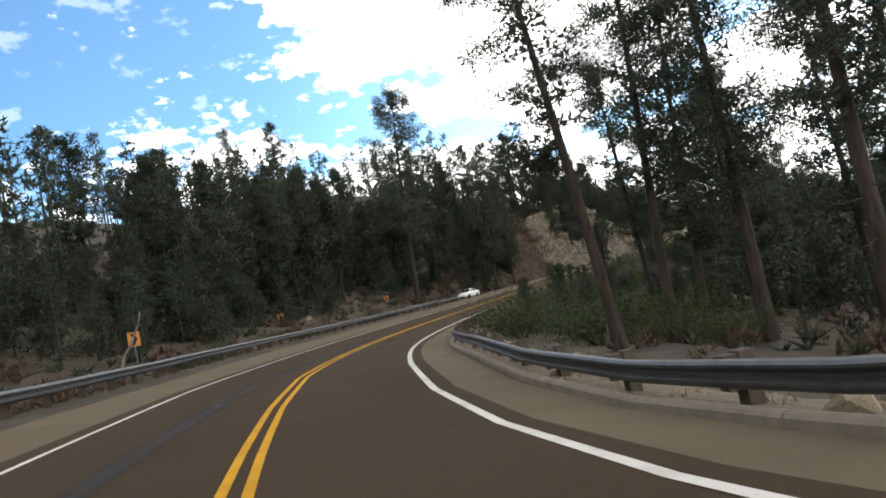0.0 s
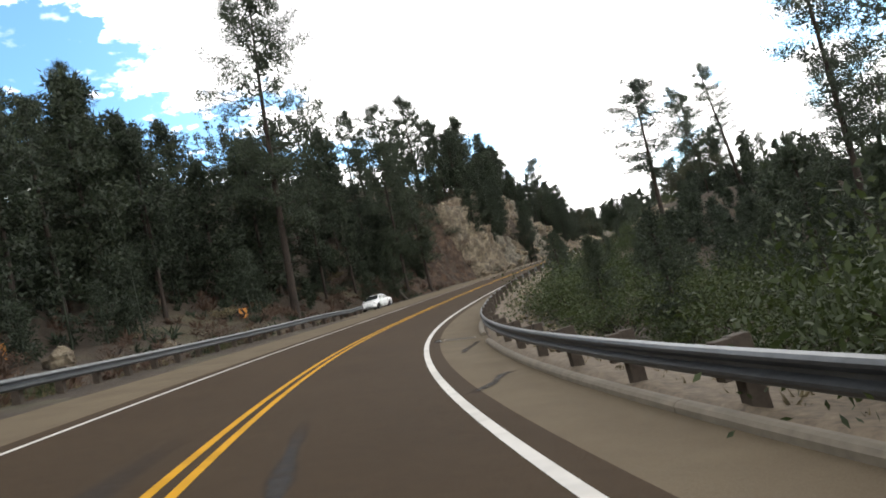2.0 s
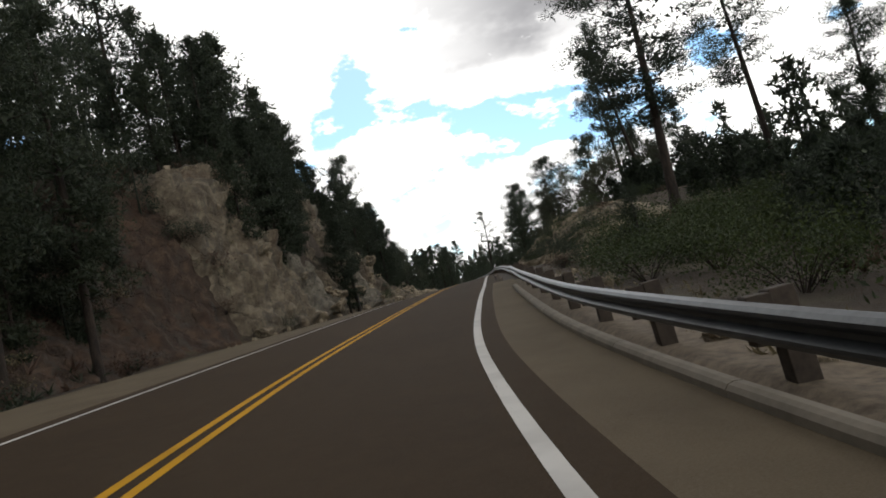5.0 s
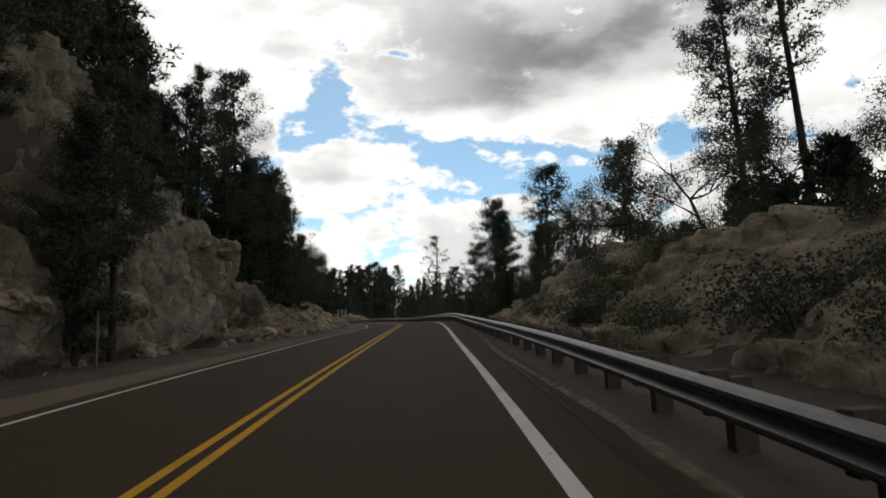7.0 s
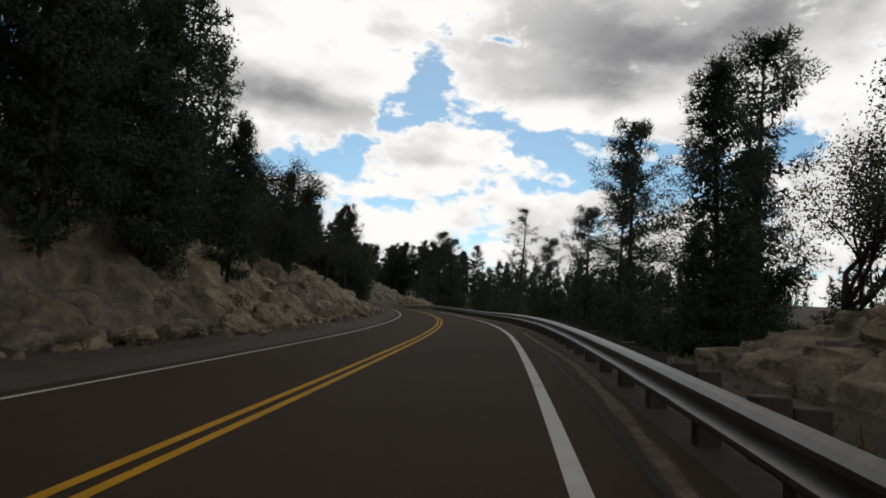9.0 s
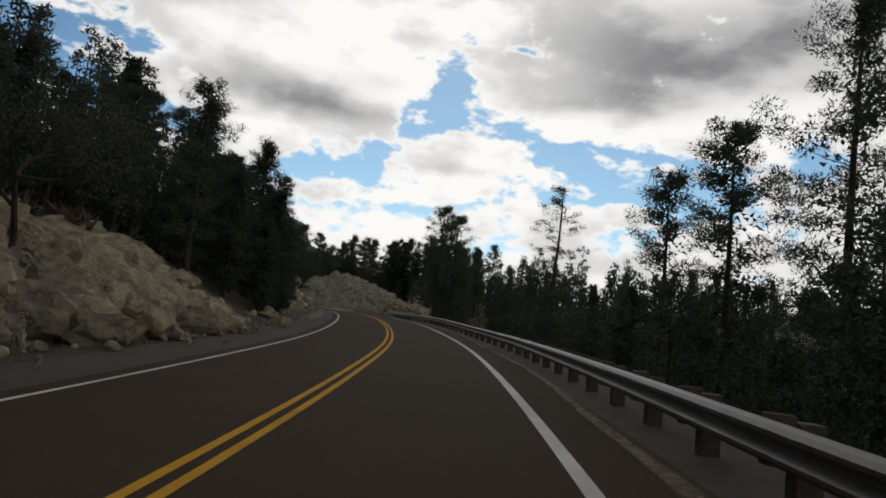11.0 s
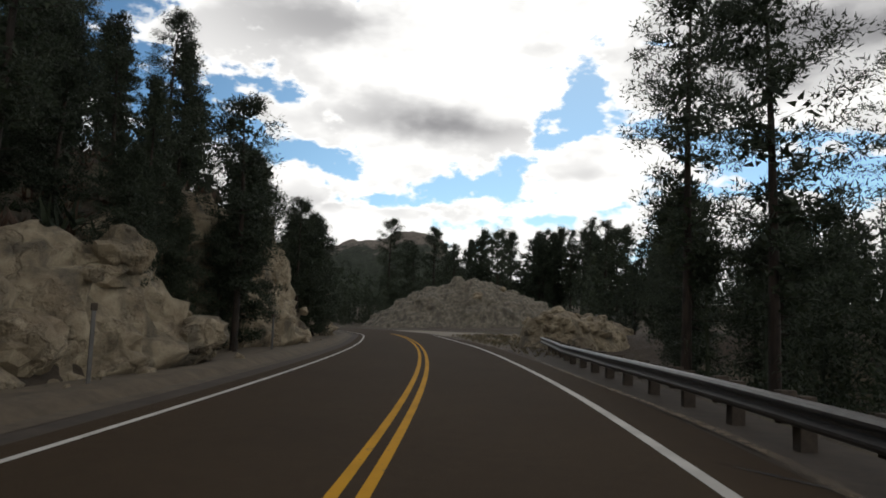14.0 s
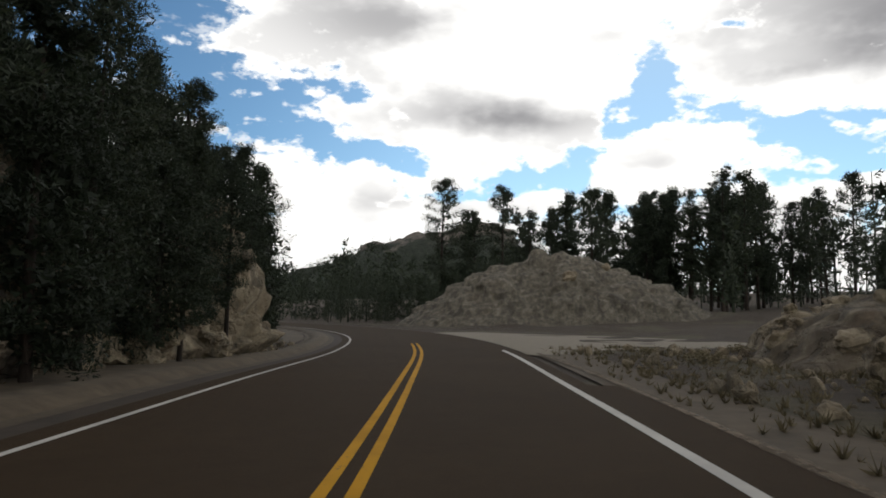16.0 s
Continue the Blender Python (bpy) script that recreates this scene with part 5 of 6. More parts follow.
# kerb of cast lengths
def build_kerb():
    thing = empty("kerb")
    s = -40.0
    while s < 112:
        e = s + 3.0
        if not (56.6 < s + 1.5 < 60.5):
            prof = [(0.0, -0.12), (0.0, 0.06), (0.03, 0.10), (0.08, 0.118), (0.15, 0.118), (0.20, 0.09), (0.22, -0.12)]
            v, f = sweep(prof, [(q, float(RAIL_R(q)) - 0.28, 0.0) for q in np.linspace(s, e - 0.02, 3)])
            mesh_object("kerb_stone", v, f, CONCRETE, thing)
        s += 3.0
    tagged(thing, "stained concrete kerb in cast lengths below the guardrail", "kerb", kind="structure")


build_kerb()


def litter_bank():
    """The trodden bank of needles, grit and stones behind the kerb."""
    ss, n, verts = np.arange(-40, 119, 0.5), 9, []
    for s in ss:
        for k in range(n):
            lat = float(RAIL_R(s)) - 0.07 + 2.0 * k / (n - 1)
            p = road(s, lat)
            z = float(np.interp(s, LS, LINE[:, 2]) + lie(np.array([s]), np.array([lat]))[0])
            verts.append((p[0], p[1], z + 0.05 + 0.05 * rough(p[0], p[1], 1.6) + 0.03 * rough(p[0], p[1], 5.0, 2.0) - (0.30 if k == n - 1 else 0.16 if k == 0 else 0.0)))
    faces = [(i * n + k, i * n + k + 1, (i + 1) * n + k + 1, (i + 1) * n + k) for i in range(len(ss) - 1) for k in range(n - 1)]
    tagged(mesh_object("verge_litter", verts, faces, LITTER, smooth=True), "pale bank of dry needles, grit and stones behind the kerb", "verge", kind="structure")


litter_bank()


def berm():
    """The low ridge of graded dirt between the asphalt and the cliffs."""
    prof = [(-1.35, -0.25), (-1.1, 0.05), (-0.7, 0.13), (-0.3, 0.10), (-0.05, -0.03), (0.1, -0.2)]
    ss = np.arange(226, S_END - 8, 0.7)
    verts = []
    for s in ss:
        for a, up in prof:
            p = road(s, -4.15 + a * (1 + 0.25 * noise.noise((s * 0.4, a, 1.0))))
            grow = min((s - 226) / 9, 1)
            verts.append((p[0], p[1], p[2] + up - 0.22 * (1 - grow) + 0.045 * rough(p[0], p[1], 1.7) * grow))
    n = len(prof)
    faces = [(i * n + k, i * n + k + 1, (i + 1) * n + k + 1, (i + 1) * n + k) for i in range(len(ss) - 1) for k in range(n - 1)]
    tagged(mesh_object("verge_berm", verts, faces, DIRT_PALE, smooth=True), "low ridge of graded pale dirt along the asphalt", "verge", kind="structure")


berm()


def undergrowth():
    """Dead brush, saplings and litter under the trees, too many to count."""
    for name, mat, n, seed, words in (("undergrowth", TWIGS, 2600, 3, "tangle of leafless brown brush under the pines"), ("underwood", NEEDLES, 1100, 5, "low dark green juniper and saplings under the pines")):
        rng, h = random.Random(seed), Heap()
        pts = []
        while len(pts) < n:
            s = rng.uniform(-20, 330)
            if rng.random() < 0.72:
                lat = -(float(LEFT_TOE(s)) + (0 if s < 120 else float(LEFT_RUN(s))) + 32 * rng.random() ** 1.5)
            else:
                if 125 < s or s < 10:
                    continue
                lat = float(RIGHT_EDGE(s)) + 5 + 30 * rng.random()
            pts.append((s, lat))
        a = np.array(pts)
        p = road(a[:, 0], a[:, 1])
        z = road(a[:, 0], 0 * a[:, 1])[:, 2] + lie(a[:, 0], a[:, 1])
        for (x, y, _), zz in zip(p, z):
            size = rng.uniform(0.35, 0.9)
            for _ in range(6):
                c = Vector((x + rng.gauss(0, 0.4) * size, y + rng.gauss(0, 0.4) * size, zz + rng.uniform(-0.1, 0.5) * size))
                tuft(h, c, Vector((rng.gauss(0, 0.6), rng.gauss(0, 0.6), 1.0)), size, rng, 7)
        tagged(mesh_object(name, h.v, h.f, mat), words, "undergrowth", kind="stuff")


undergrowth()


def grass_tufts():
    rng, h = random.Random(21), Heap()
    for i in range(5600):
        u = rng.random() if i < 3600 else rng.choice((0.65, 0.8, 0.8, 1.5))
        if u < 0.42:
            s = rng.uniform(0, 120)
            lat = float(RIGHT_EDGE(s)) + 0.15 + 3.2 * rng.random() ** 1.5
        elif u < 0.58:
            s = rng.uniform(0, 92)
            lat = -rng.uniform(6.9, 10)
        elif u < 0.72:
            s = rng.uniform(280, 300)
            lat = rng.uniform(5.0, 13)
        elif u < 0.86:
            s = rng.uniform(135, 173)
            lat = rng.uniform(5.4, 15)
        elif u > 1:
            s = rng.uniform(268, 300)
            lat = rng.uniform(4.3, 8.0)
        else:
            s = rng.uniform(100, 310)
            lat = -float(LEFT_TOE(s)) + rng.uniform(-0.6, 1.2)
        p = road(s, lat)
        z = float(np.interp(s, LS, LINE[:, 2]) + lie(np.array([s]), np.array([lat]))[0])
        tuft(h, Vector((p[0], p[1], z - 0.03)), Vector((rng.gauss(0, 0.3), rng.gauss(0, 0.3), 1.3)), rng.uniform(0.09, 0.27), rng, 8)
    tagged(mesh_object("dry_grass", h.v, h.f, DRY), "tufts of dry tan grass along the verges", "grass", kind="stuff")


grass_tufts()


def scree():
    """Stones fallen on the verges."""
    rng, h = random.Random(31), Heap()
    cube = bmesh.new()
    bmesh.ops.create_icosphere(cube, subdivisions=1, radius=0.5)
    base_v, base_f = [v.co.copy() for v in cube.verts], [tuple(v.index for v in f.verts) for f in cube.faces]
    cube.free()
    for i in range(1500):
        u = rng.random()
        if u < 0.25:
            s = rng.uniform(0, 118)
            lat = float(RIGHT_EDGE(s)) + rng.uniform(0, 2.4)
        elif u < 0.38:
            s = rng.uniform(282, 300)
            lat = rng.uniform(5, 12)
        else:
            s = rng.uniform(122, 310)
            lat = -float(LEFT_TOE(s)) + 1.6 * rng.random() ** 2 + rng.uniform(-1.0, 0.4)
        p = road(s, lat)
        z = float(np.interp(s, LS, LINE[:, 2]) + lie(np.array([s]), np.array([lat]))[0])
        k = rng.uniform(0.06, 0.16) if rng.random() < 0.75 else rng.uniform(0.16, 0.5)
        m = Matrix.Translation((p[0], p[1], z + k * 0.15)) @ pose(0, 0, 0, rng.uniform(0, 360), rng.uniform(0, 360), 0) @ Matrix.Diagonal((k * rng.uniform(0.7, 1.5), k, k * rng.uniform(0.5, 0.9), 1))
        h.put([m @ (v * rng.uniform(0.75, 1.2)) for v in base_v], base_f)
    tagged(mesh_object("fallen_stones", h.v, h.f, ROCK_PALE), "fallen stones scattered along the verges", "stones", kind="stuff")


scree()
for i, (s, lat, size) in enumerate(((64, -13.5, 1.5), (71, -12.6, 1.0), (74.5, -11.8, 0.8), (129, -9.0, 1.3), (146, -8.2, 0.9), (163, -7.2, 1.2), (172, -6.6, 0.9), (176, -6.9, 0.7), (187, -6.4, 0.8), (206, -6.0, 1.3), (209, -6.1, 1.6), (212, -5.9, 1.4), (215, -6.2, 1.7), (205, -7.2, 1.8),
                                    (227, -6.6, 1.2), (238.5, -7.6, 1.6), (240.5, -9.2, 2.2), (247, -8.2, 1.3), (253, -7.0, 1.5), (271, -6.1, 0.8), (282, -6.4, 0.9), (276, 8.6, 1.5), (279.5, 9.2, 2.0), (283, 9.6, 1.6), (288, 9.4, 1.4), (291, 12.0, 2.4), (294, 13.0, 1.8), (281.5, 7.3, 0.9), (286, 8.0, 0.8),
                                    (146, 7.6, 1.0), (151, 8.4, 1.4), (158, 7.4, 1.1), (166, 8.4, 1.3))):
    boulder(s, lat, size, i)


# ---------------------------------------------------------------- the rocky mountain far ahead
def mountain():
    crest = knots((-34, 3.0), (-24, 4.2), (-19, 5.6), (-17.2, 6.3), (-16.4, 8.3), (-14.0, 8.9), (-12.3, 8.8), (-10.5, 8.1), (-8.0, 8.0), (-5.0, 7.0), (-1.0, 5.3), (3, 4.2), (9, 3.6), (18, 3.0))
    cx, cy, verts = 98.0, 247.0, []
    azs, rs = np.linspace(-34, 18, 150), np.linspace(520, 860, 46)
    for r in rs:
        for az in azs:
            a = radians(az)
            x, y = cx - r * math.sin(a), cy + r * math.cos(a)
            u = (r - 520) / 340
            w = smooth01(u / 0.5) if u < 0.5 else smooth01((1 - u) / 0.5)
            c = Vector((x, y, 0)) * 0.012
            z = 7 + math.tan(radians(float(crest(az)))) * 690 * float(w) ** 0.75 * (1 + 0.04 * noise.fractal(c * 2, 1.0, 2.0, 4))
            z += 5 * blocks(Vector((x, y, z)), 26) * float(w) + 1.5 * blocks(Vector((x, y, z)), 9) * float(w)
            verts.append((x, y, z - 8 * (1 - float(w))))
    n = len(azs)
    return tagged(mesh_object("mountain", verts, [(i * n + k, (i + 1) * n + k, (i + 1) * n + k + 1, i * n + k + 1) for i in range(len(rs) - 1) for k in range(n - 1)], MOUNTAIN, smooth=True),
                  "bare granite mountain with a blunt summit above dark woods", "mountain", kind="structure")


def mountain_material():
    m, g = material("mountain_rock", 0.95)
    z = g.add("ShaderNodeSeparateXYZ", {0: g.pos}).outputs[2]
    n1, n2 = g.noise(g.pos, 0.05, 6, 0.65), g.noise(g.pos, 0.25, 6, 0.7)
    stone = g.ramp(n2, (0.3, (0.075, 0.062, 0.052)), (0.7, (0.21, 0.18, 0.15)))
    wood = g.ramp(n2, (0.3, (0.010, 0.015, 0.010)), (0.7, (0.035, 0.045, 0.028)))
    f = g.rescale(g.math("ADD", g.math("MULTIPLY", g.math("SUBTRACT", z, 92), 0.02), g.math("MULTIPLY", g.math("SUBTRACT", n1, 0.5), 2.2)), -0.15, 0.15)
    colour(g, g.mix(f, wood, stone), n2, 1.0, 2.0)
    return m


MOUNTAIN = mountain_material()
mountain()


def mountain_woods():
    rng, h = random.Random(19), Heap()
    crest = knots((-34, 3.0), (-24, 4.2), (-19, 5.6), (-17, 6.0), (-8.0, 7.2), (-5.0, 7.0), (-1.0, 5.3), (3, 4.2), (9, 3.6), (18, 3.0))
    for i in range(900):
        az, r = rng.uniform(-34, 18), rng.uniform(560, 695)
        if -18 < az < -6 and r > 640 and rng.random() < 0.85:
            continue
        u = (r - 520) / 340
        w = float(smooth01(u / 0.5))
        a = radians(az)
        x, y = 98 - r * math.sin(a), 247 + r * math.cos(a)
        z = 7 + math.tan(radians(float(crest(az)))) * 690 * w ** 0.75 - 2
        top = rng.uniform(8, 14)
        for k in range(9):
            v = (k + rng.random()) / 9
            b = rng.uniform(0, 6.3)
            q = top * 0.2 * (1.05 - v)
            tuft(h, Vector((x + q * math.cos(b), y + q * math.sin(b), z + top * v)), Vector((0, 0, 1)), 4.0 * (1.2 - v), rng, 4)
    tagged(mesh_object("mountain_woods", h.v, h.f, NEEDLES), "dark pines on the slopes of the mountain", "forest", kind="stuff")


mountain_woods()

# gravel pull-off at the side road
def pull_off():
    verts, faces = [], []
    ss, n = np.arange(296.5, 324, 1.25), 8
    for i, s in enumerate(ss):
        wide = 4.2 + 13 * float(smooth01((s - 296) / 7)) * (1 - 0.8 * float(smooth01((s - 312) / 12)))
        for k in range(n + 1):
            lat = 3.4 + (wide - 3.4) * k / n
            p = road(s, lat)
            z = float(np.interp(s, LS, LINE[:, 2]) + lie(np.array([s]), np.array([lat]))[0])
            verts.append((p[0], p[1], z + 0.02 - 0.10 * float(smooth01((lat - wide + 1.2) / 1.2))))
    m = n + 1
    faces = [(i * m + k, i * m + k + 1, (i + 1) * m + k + 1, (i + 1) * m + k) for i in range(len(ss) - 1) for k in range(n)]
    tagged(mesh_object("pavement_pull_off", verts, faces, GRAVEL), "pale gravel mouth of a side road", "pavement", kind="structure")


pull_off()

# tar repairs on the asphalt, and a painted shadow line at its edge
def worn_material(name, rgb, most):
    """A film on the road that thins out towards its edges."""
    m, g = material(name, 0.9)
    n = g.noise(g.pos, 5.0, 5, 0.65)
    colour(g, g.ramp(n, (0.3, tuple(c * 0.7 for c in rgb)), (0.7, tuple(c * 1.3 for c in rgb))))
    fade = g.add("ShaderNodeAttribute")
    fade.attribute_name = "fade"
    amount = g.math("MULTIPLY", g.math("MULTIPLY", fade.outputs["Fac"], g.rescale(n, 0.25, 0.6, 0.45, 1.0)), most)
    clear = g.add("ShaderNodeBsdfTransparent").outputs[0]
    g.tree.links.new(g.add("ShaderNodeMixShader", {0: amount, 1: clear, 2: g.bsdf.outputs[0]}).outputs[0], g.out.inputs["Surface"])
    return m


# this dark film also colours the shadow line along the right edge
TAR_AND_SHADOW = worn_material("tar", (0.016, 0.014, 0.013), 0.8)
PATCH = worn_material("asphalt_patch", (0.120, 0.103, 0.084), 0.75)
DUST = worn_material("dust", (0.150, 0.112, 0.072), 0.8)


def smear(name, mat, pts, w0, words, up=0.004):
    verts, fades = [], []
    fine = [(np.interp(t, range(len(pts)), [p[0] for p in pts]), np.interp(t, range(len(pts)), [p[1] for p in pts])) for t in np.linspace(0, len(pts) - 1, len(pts) * 8)]
    for i, (s, lat) in enumerate(fine):
        w = 1.5 * w0 * (0.75 + 0.5 * noise.noise((s * 0.9, lat, 3.0)))
        off = 0.12 * w0 * noise.noise((s * 2.1, 7.0, 1.0))
        end = min(1, min(i, len(fine) - 1 - i) * 0.2)
        for d, f in ((-1, 0), (-0.45, 1), (0.45, 1), (1, 0)):
            p = road(s, lat + off + d * w)
            verts.append((p[0], p[1], p[2] + up))
            fades.append(f * end)
    faces = [(4 * i + k, 4 * i + k + 1, 4 * i + k + 5, 4 * i + k + 4) for i in range(len(fine) - 1) for k in range(3)]
    ob = mesh_object(name, verts, faces, mat)
    ob.data.attributes.new("fade", "FLOAT", "POINT").data.foreach_set("value", fades)
    return tagged(ob, words, "road repair", kind="structure")


smear("tar_streak", TAR_AND_SHADOW, [(-2, -1.75), (6, -1.6), (14, -1.35), (22, -1.0), (32, -0.75), (44, -0.6)], 0.20, "long dark tar streak beside the centre line")
smear("tar_streak", TAR_AND_SHADOW, [(33, 1.2), (38, 1.0), (44, 0.9)], 0.10, "faint dark streak in the lane")
smear("tar_crack", TAR_AND_SHADOW, [(44.5, 3.2), (45.5, 3.7), (46.8, 4.1), (47.2, 4.4)], 0.10, "dark sealed crack across the shoulder")
smear("tar_crack", TAR_AND_SHADOW, [(88.8, 2.6), (88.4, 3.4), (88.2, 4.3)], 0.03, "thin dark crack across the shoulder")
smear("tar_ring", TAR_AND_SHADOW, [(29.6, 4.2), (30.4, 3.7), (31.2, 3.9), (31.6, 4.4), (31.5, 4.7)], 0.10, "curved dark sealing mark on the shoulder")
smear("tar_crack", TAR_AND_SHADOW, [(231.5, -3.6), (231.2, -2.0), (231.0, -0.6), (231.2, 0.4)], 0.09, "dark crack running across the lanes")
smear("tar_crack", TAR_AND_SHADOW, [(248.2, 3.3), (247.2, 4.0), (246.2, 4.1), (245.6, 3.8)], 0.07, "dark curved crack at the road edge")
smear("asphalt_patch", PATCH, [(229.2, 1.15), (229.6, 1.5), (229.9, 1.2), (230.3, 1.55), (230.2, 1.8)], 0.22, "pale worn patch in the asphalt lane")
smear("asphalt_patch", PATCH, [(231.4, 2.0), (232.2, 2.3), (233.0, 2.1), (233.4, 1.8), (234.4, 1.95), (235.4, 1.8), (236.6, 2.05)], 0.17, "thin pale curl of worn sealer in the lane")
smear("asphalt_patch", PATCH, [(231.6, 1.9), (232.4, 1.75), (233.2, 1.7)], 0.15, "thin pale curl of worn sealer in the lane")


for a, b, off in ((122, 152, 3.82), (152, 184, 3.70), (184, 216, 3.85), (216, 248, 3.95), (248, 276, 4.05), (276, 297, 3.95)):
    smear("dust_line", DUST, [(q, off + 0.12 * math.sin(q * 0.31)) for q in np.linspace(a - 1, b + 1, 9)], 0.10, "line of pale dust along the edge of the asphalt", 0.008)
# no tar here: the edge drop's shadow line, put on as dark colour
smear("tar_streak", TAR_AND_SHADOW, [(121, 3.62), (136, 3.6), (152, 3.5), (168, 3.5), (180, 3.6)], 0.05, "dark line painted as the shadow under the asphalt's dropped edge", 0.006)
smear("tar_crack", TAR_AND_SHADOW, [(52.5, 3.9), (54.0, 4.1), (55.6, 4.45), (57.0, 4.7)], 0.09, "dark sealed crack leading to the drain")

# ---------------------------------------------------------------- drain inlet
BLACK = plain_material("black_paint", (0.012, 0.012, 0.012), 0.85, 0.0, 0.1, 6.0, 0.02)
def drain():
    s, lat = 58.5, 4.1
    p = road(s, lat)
    b = float(np.interp(s, LS, LINE[:, 3]))
    m = Matrix.Translation((p[0], p[1], p[2] + 0.004)) @ Matrix.Rotation(-heading(s), 4, "Z") @ Matrix.Rotation(-math.atan(b), 4, "Y")
    thing = empty("drain_grate", m)
    for x0, x1, y0, y1 in ((-0.56, 0.56, -0.50, -0.45), (-0.56, 0.56, 0.45, 0.50), (-0.56, -0.51, -0.45, 0.45), (0.51, 0.56, -0.45, 0.45)):
        part("frame_side", box_bm(x0, x1, y0, y1, -0.05, 0.02, 0.006), CONCRETE, thing)
    # solid block; the shade inside the pit is its black colour
    part("pit", box_bm(-0.51, 0.51, -0.45, 0.45, -0.30, -0.10), BLACK, thing)
    for k in range(22):
        x = -0.485 + 0.0462 * k
        part("bar", box_bm(x - 0.012, x + 0.012, -0.45, 0.45, -0.06, 0.004), BLACK, thing)
    for y in (-0.22, 0.0, 0.22):
        part("cross_bar", box_bm(-0.51, 0.51, y - 0.01, y + 0.01, -0.05, -0.002), BLACK, thing)
    tagged(thing, "dark steel drain grate in a pale concrete frame", "drain")
    ring = [(s - 0.78, lat + 0.9), (s - 0.82, lat - 0.62), (s - 0.4, lat - 0.78), (s + 0.4, lat - 0.78), (s + 0.8, lat - 0.6), (s + 0.85, lat + 0.9)]
    smear("tar_ring", TAR_AND_SHADOW, ring, 0.15, "black tar sealing round the drain", 0.006)


drain()


# ---------------------------------------------------------------- signs and posts
SIGN_YELLOW = plain_material("sign_orange_yellow", (0.44, 0.17, 0.015), 0.5, 0.0, 0.08, 6.0, 0.02)


def chevron_sign(s, lat, z, w=0.62, h=0.78):
    p = road(s, lat)
    zc = float(np.interp(s, LS, LINE[:, 2])) + z
    zg = ground_z(p[0], p[1])
    m = Matrix.Translation((p[0], p[1], zg)) @ Matrix.Rotation(math.atan2(-(p[1] - road(s - 40, 2)[1]), -(p[0] - road(s - 40, 2)[0])) + math.pi / 2, 4, "Z")
    thing = empty("chevron_sign", m)
    c = zc - zg
    part("post", box_bm(-0.04, 0.04, 0.02, 0.08, -0.3, c + h * 0.45, 0.005), STEEL_DARK, thing)
    part("panel", box_bm(-w / 2, w / 2, -0.006, 0.006, c - h / 2, c + h / 2, 0.004), SIGN_YELLOW, thing)
    bm = bmesh.new()
    a, t = w * 0.30, w * 0.30
    pts = [(-a, h * 0.42), (-a + t, h * 0.42), (a, 0), (-a + t, -h * 0.42), (-a, -h * 0.42), (a - t, 0)]
    front = [bm.verts.new((x, -0.012, c + y)) for x, y in pts]
    back = [bm.verts.new((x, -0.008, c + y)) for x, y in pts]
    bm.faces.new(front[:3] + front[5:])
    bm.faces.new([front[2], front[3], front[4], front[5]])
    for k in range(6):
        bm.faces.new([front[k], back[k], back[(k + 1) % 6], front[(k + 1) % 6]])
    part("chevron", bm, BLACK, thing, "black chevron pointing right")
    return tagged(thing, "yellow-orange curve sign with a black chevron on a post", "road sign", "chevron signs")


for s, lat, z in ((36.4, -12.2, 3.0), (64.5, -16.6, 3.4), (83.5, -15.2, 3.1)):
    chevron_sign(s, lat, z)


def marker_post(s, lat, h, label):
    p = spot(s, lat)
    thing = empty("marker_post", Matrix.Translation(p) @ pose(0, 0, 0, 2, -1, 20))
    part("stake", box_bm(-0.03, 0.03, -0.03, 0.03, -0.3, h, 0.006), STEEL_DARK, thing)
    part("cap", box_bm(-0.045, 0.045, -0.04, 0.04, h, h + 0.12, 0.008), POST_WOOD, thing)
    return tagged(thing, label, "post", "roadside marker posts")


for s, lat, h in ((141.3, -7.6, 1.5), (238.2, -4.6, 1.3), (251.5, -4.9, 1.25), (264.5, -5.2, 1.2)):
    marker_post(s, lat, h, "thin dark delineator stake on the dirt verge")


# ---------------------------------------------------------------- fallen and dead wood
def log(name, s, lat, length, r, rx, rz, label, seed, mat=BARK_GREY, lift=0.0):
    rng = random.Random(seed)
    h = Heap()
    pts = [(Vector((rng.gauss(0, 0.02) * length, rng.gauss(0, 0.02) * length, length * u / 8)), r * (1 - 0.6 * u / 8)) for u in range(9)]
    h.put(*tube(pts, 7))
    for k in range(5):
        u = rng.uniform(0.3, 0.9)
        a = rng.uniform(0, 6.3)
        d = Vector((math.cos(a), math.sin(a), 0.5))
        c = Vector((0, 0, length * u))
        h.put(*tube([(c, r * 0.3), (c + d * length * 0.08, r * 0.15)], 4))
    ob = mesh_object(name, h.v, h.f, mat)
    ob.matrix_world = Matrix.Translation(spot(s, lat) + Vector((0, 0, lift - 0.05))) @ pose(0, 0, 0, rx, 0, rz)
    return tagged(ob, label, "log")


log("log", 28.0, -9.6, 3.8, 0.08, 32, 120, "leaning bleached dead trunk beside the guardrail", 1)
log("log", 103.0, -10.6, 2.6, 0.10, 62, -25, "broken grey log propped on the bank", 2)
log("log", 60.0, 12.0, 4.0, 0.10, 84, 60, "fallen pale log in the brush", 3)
log("log", 33.0, 9.0, 3.4, 0.09, 86, 100, "fallen pale log in the brush", 4)
log("snag", 118.0, -20.0, 8.0, 0.14, 4, 0, "bare grey dead snag on the bank", 6)


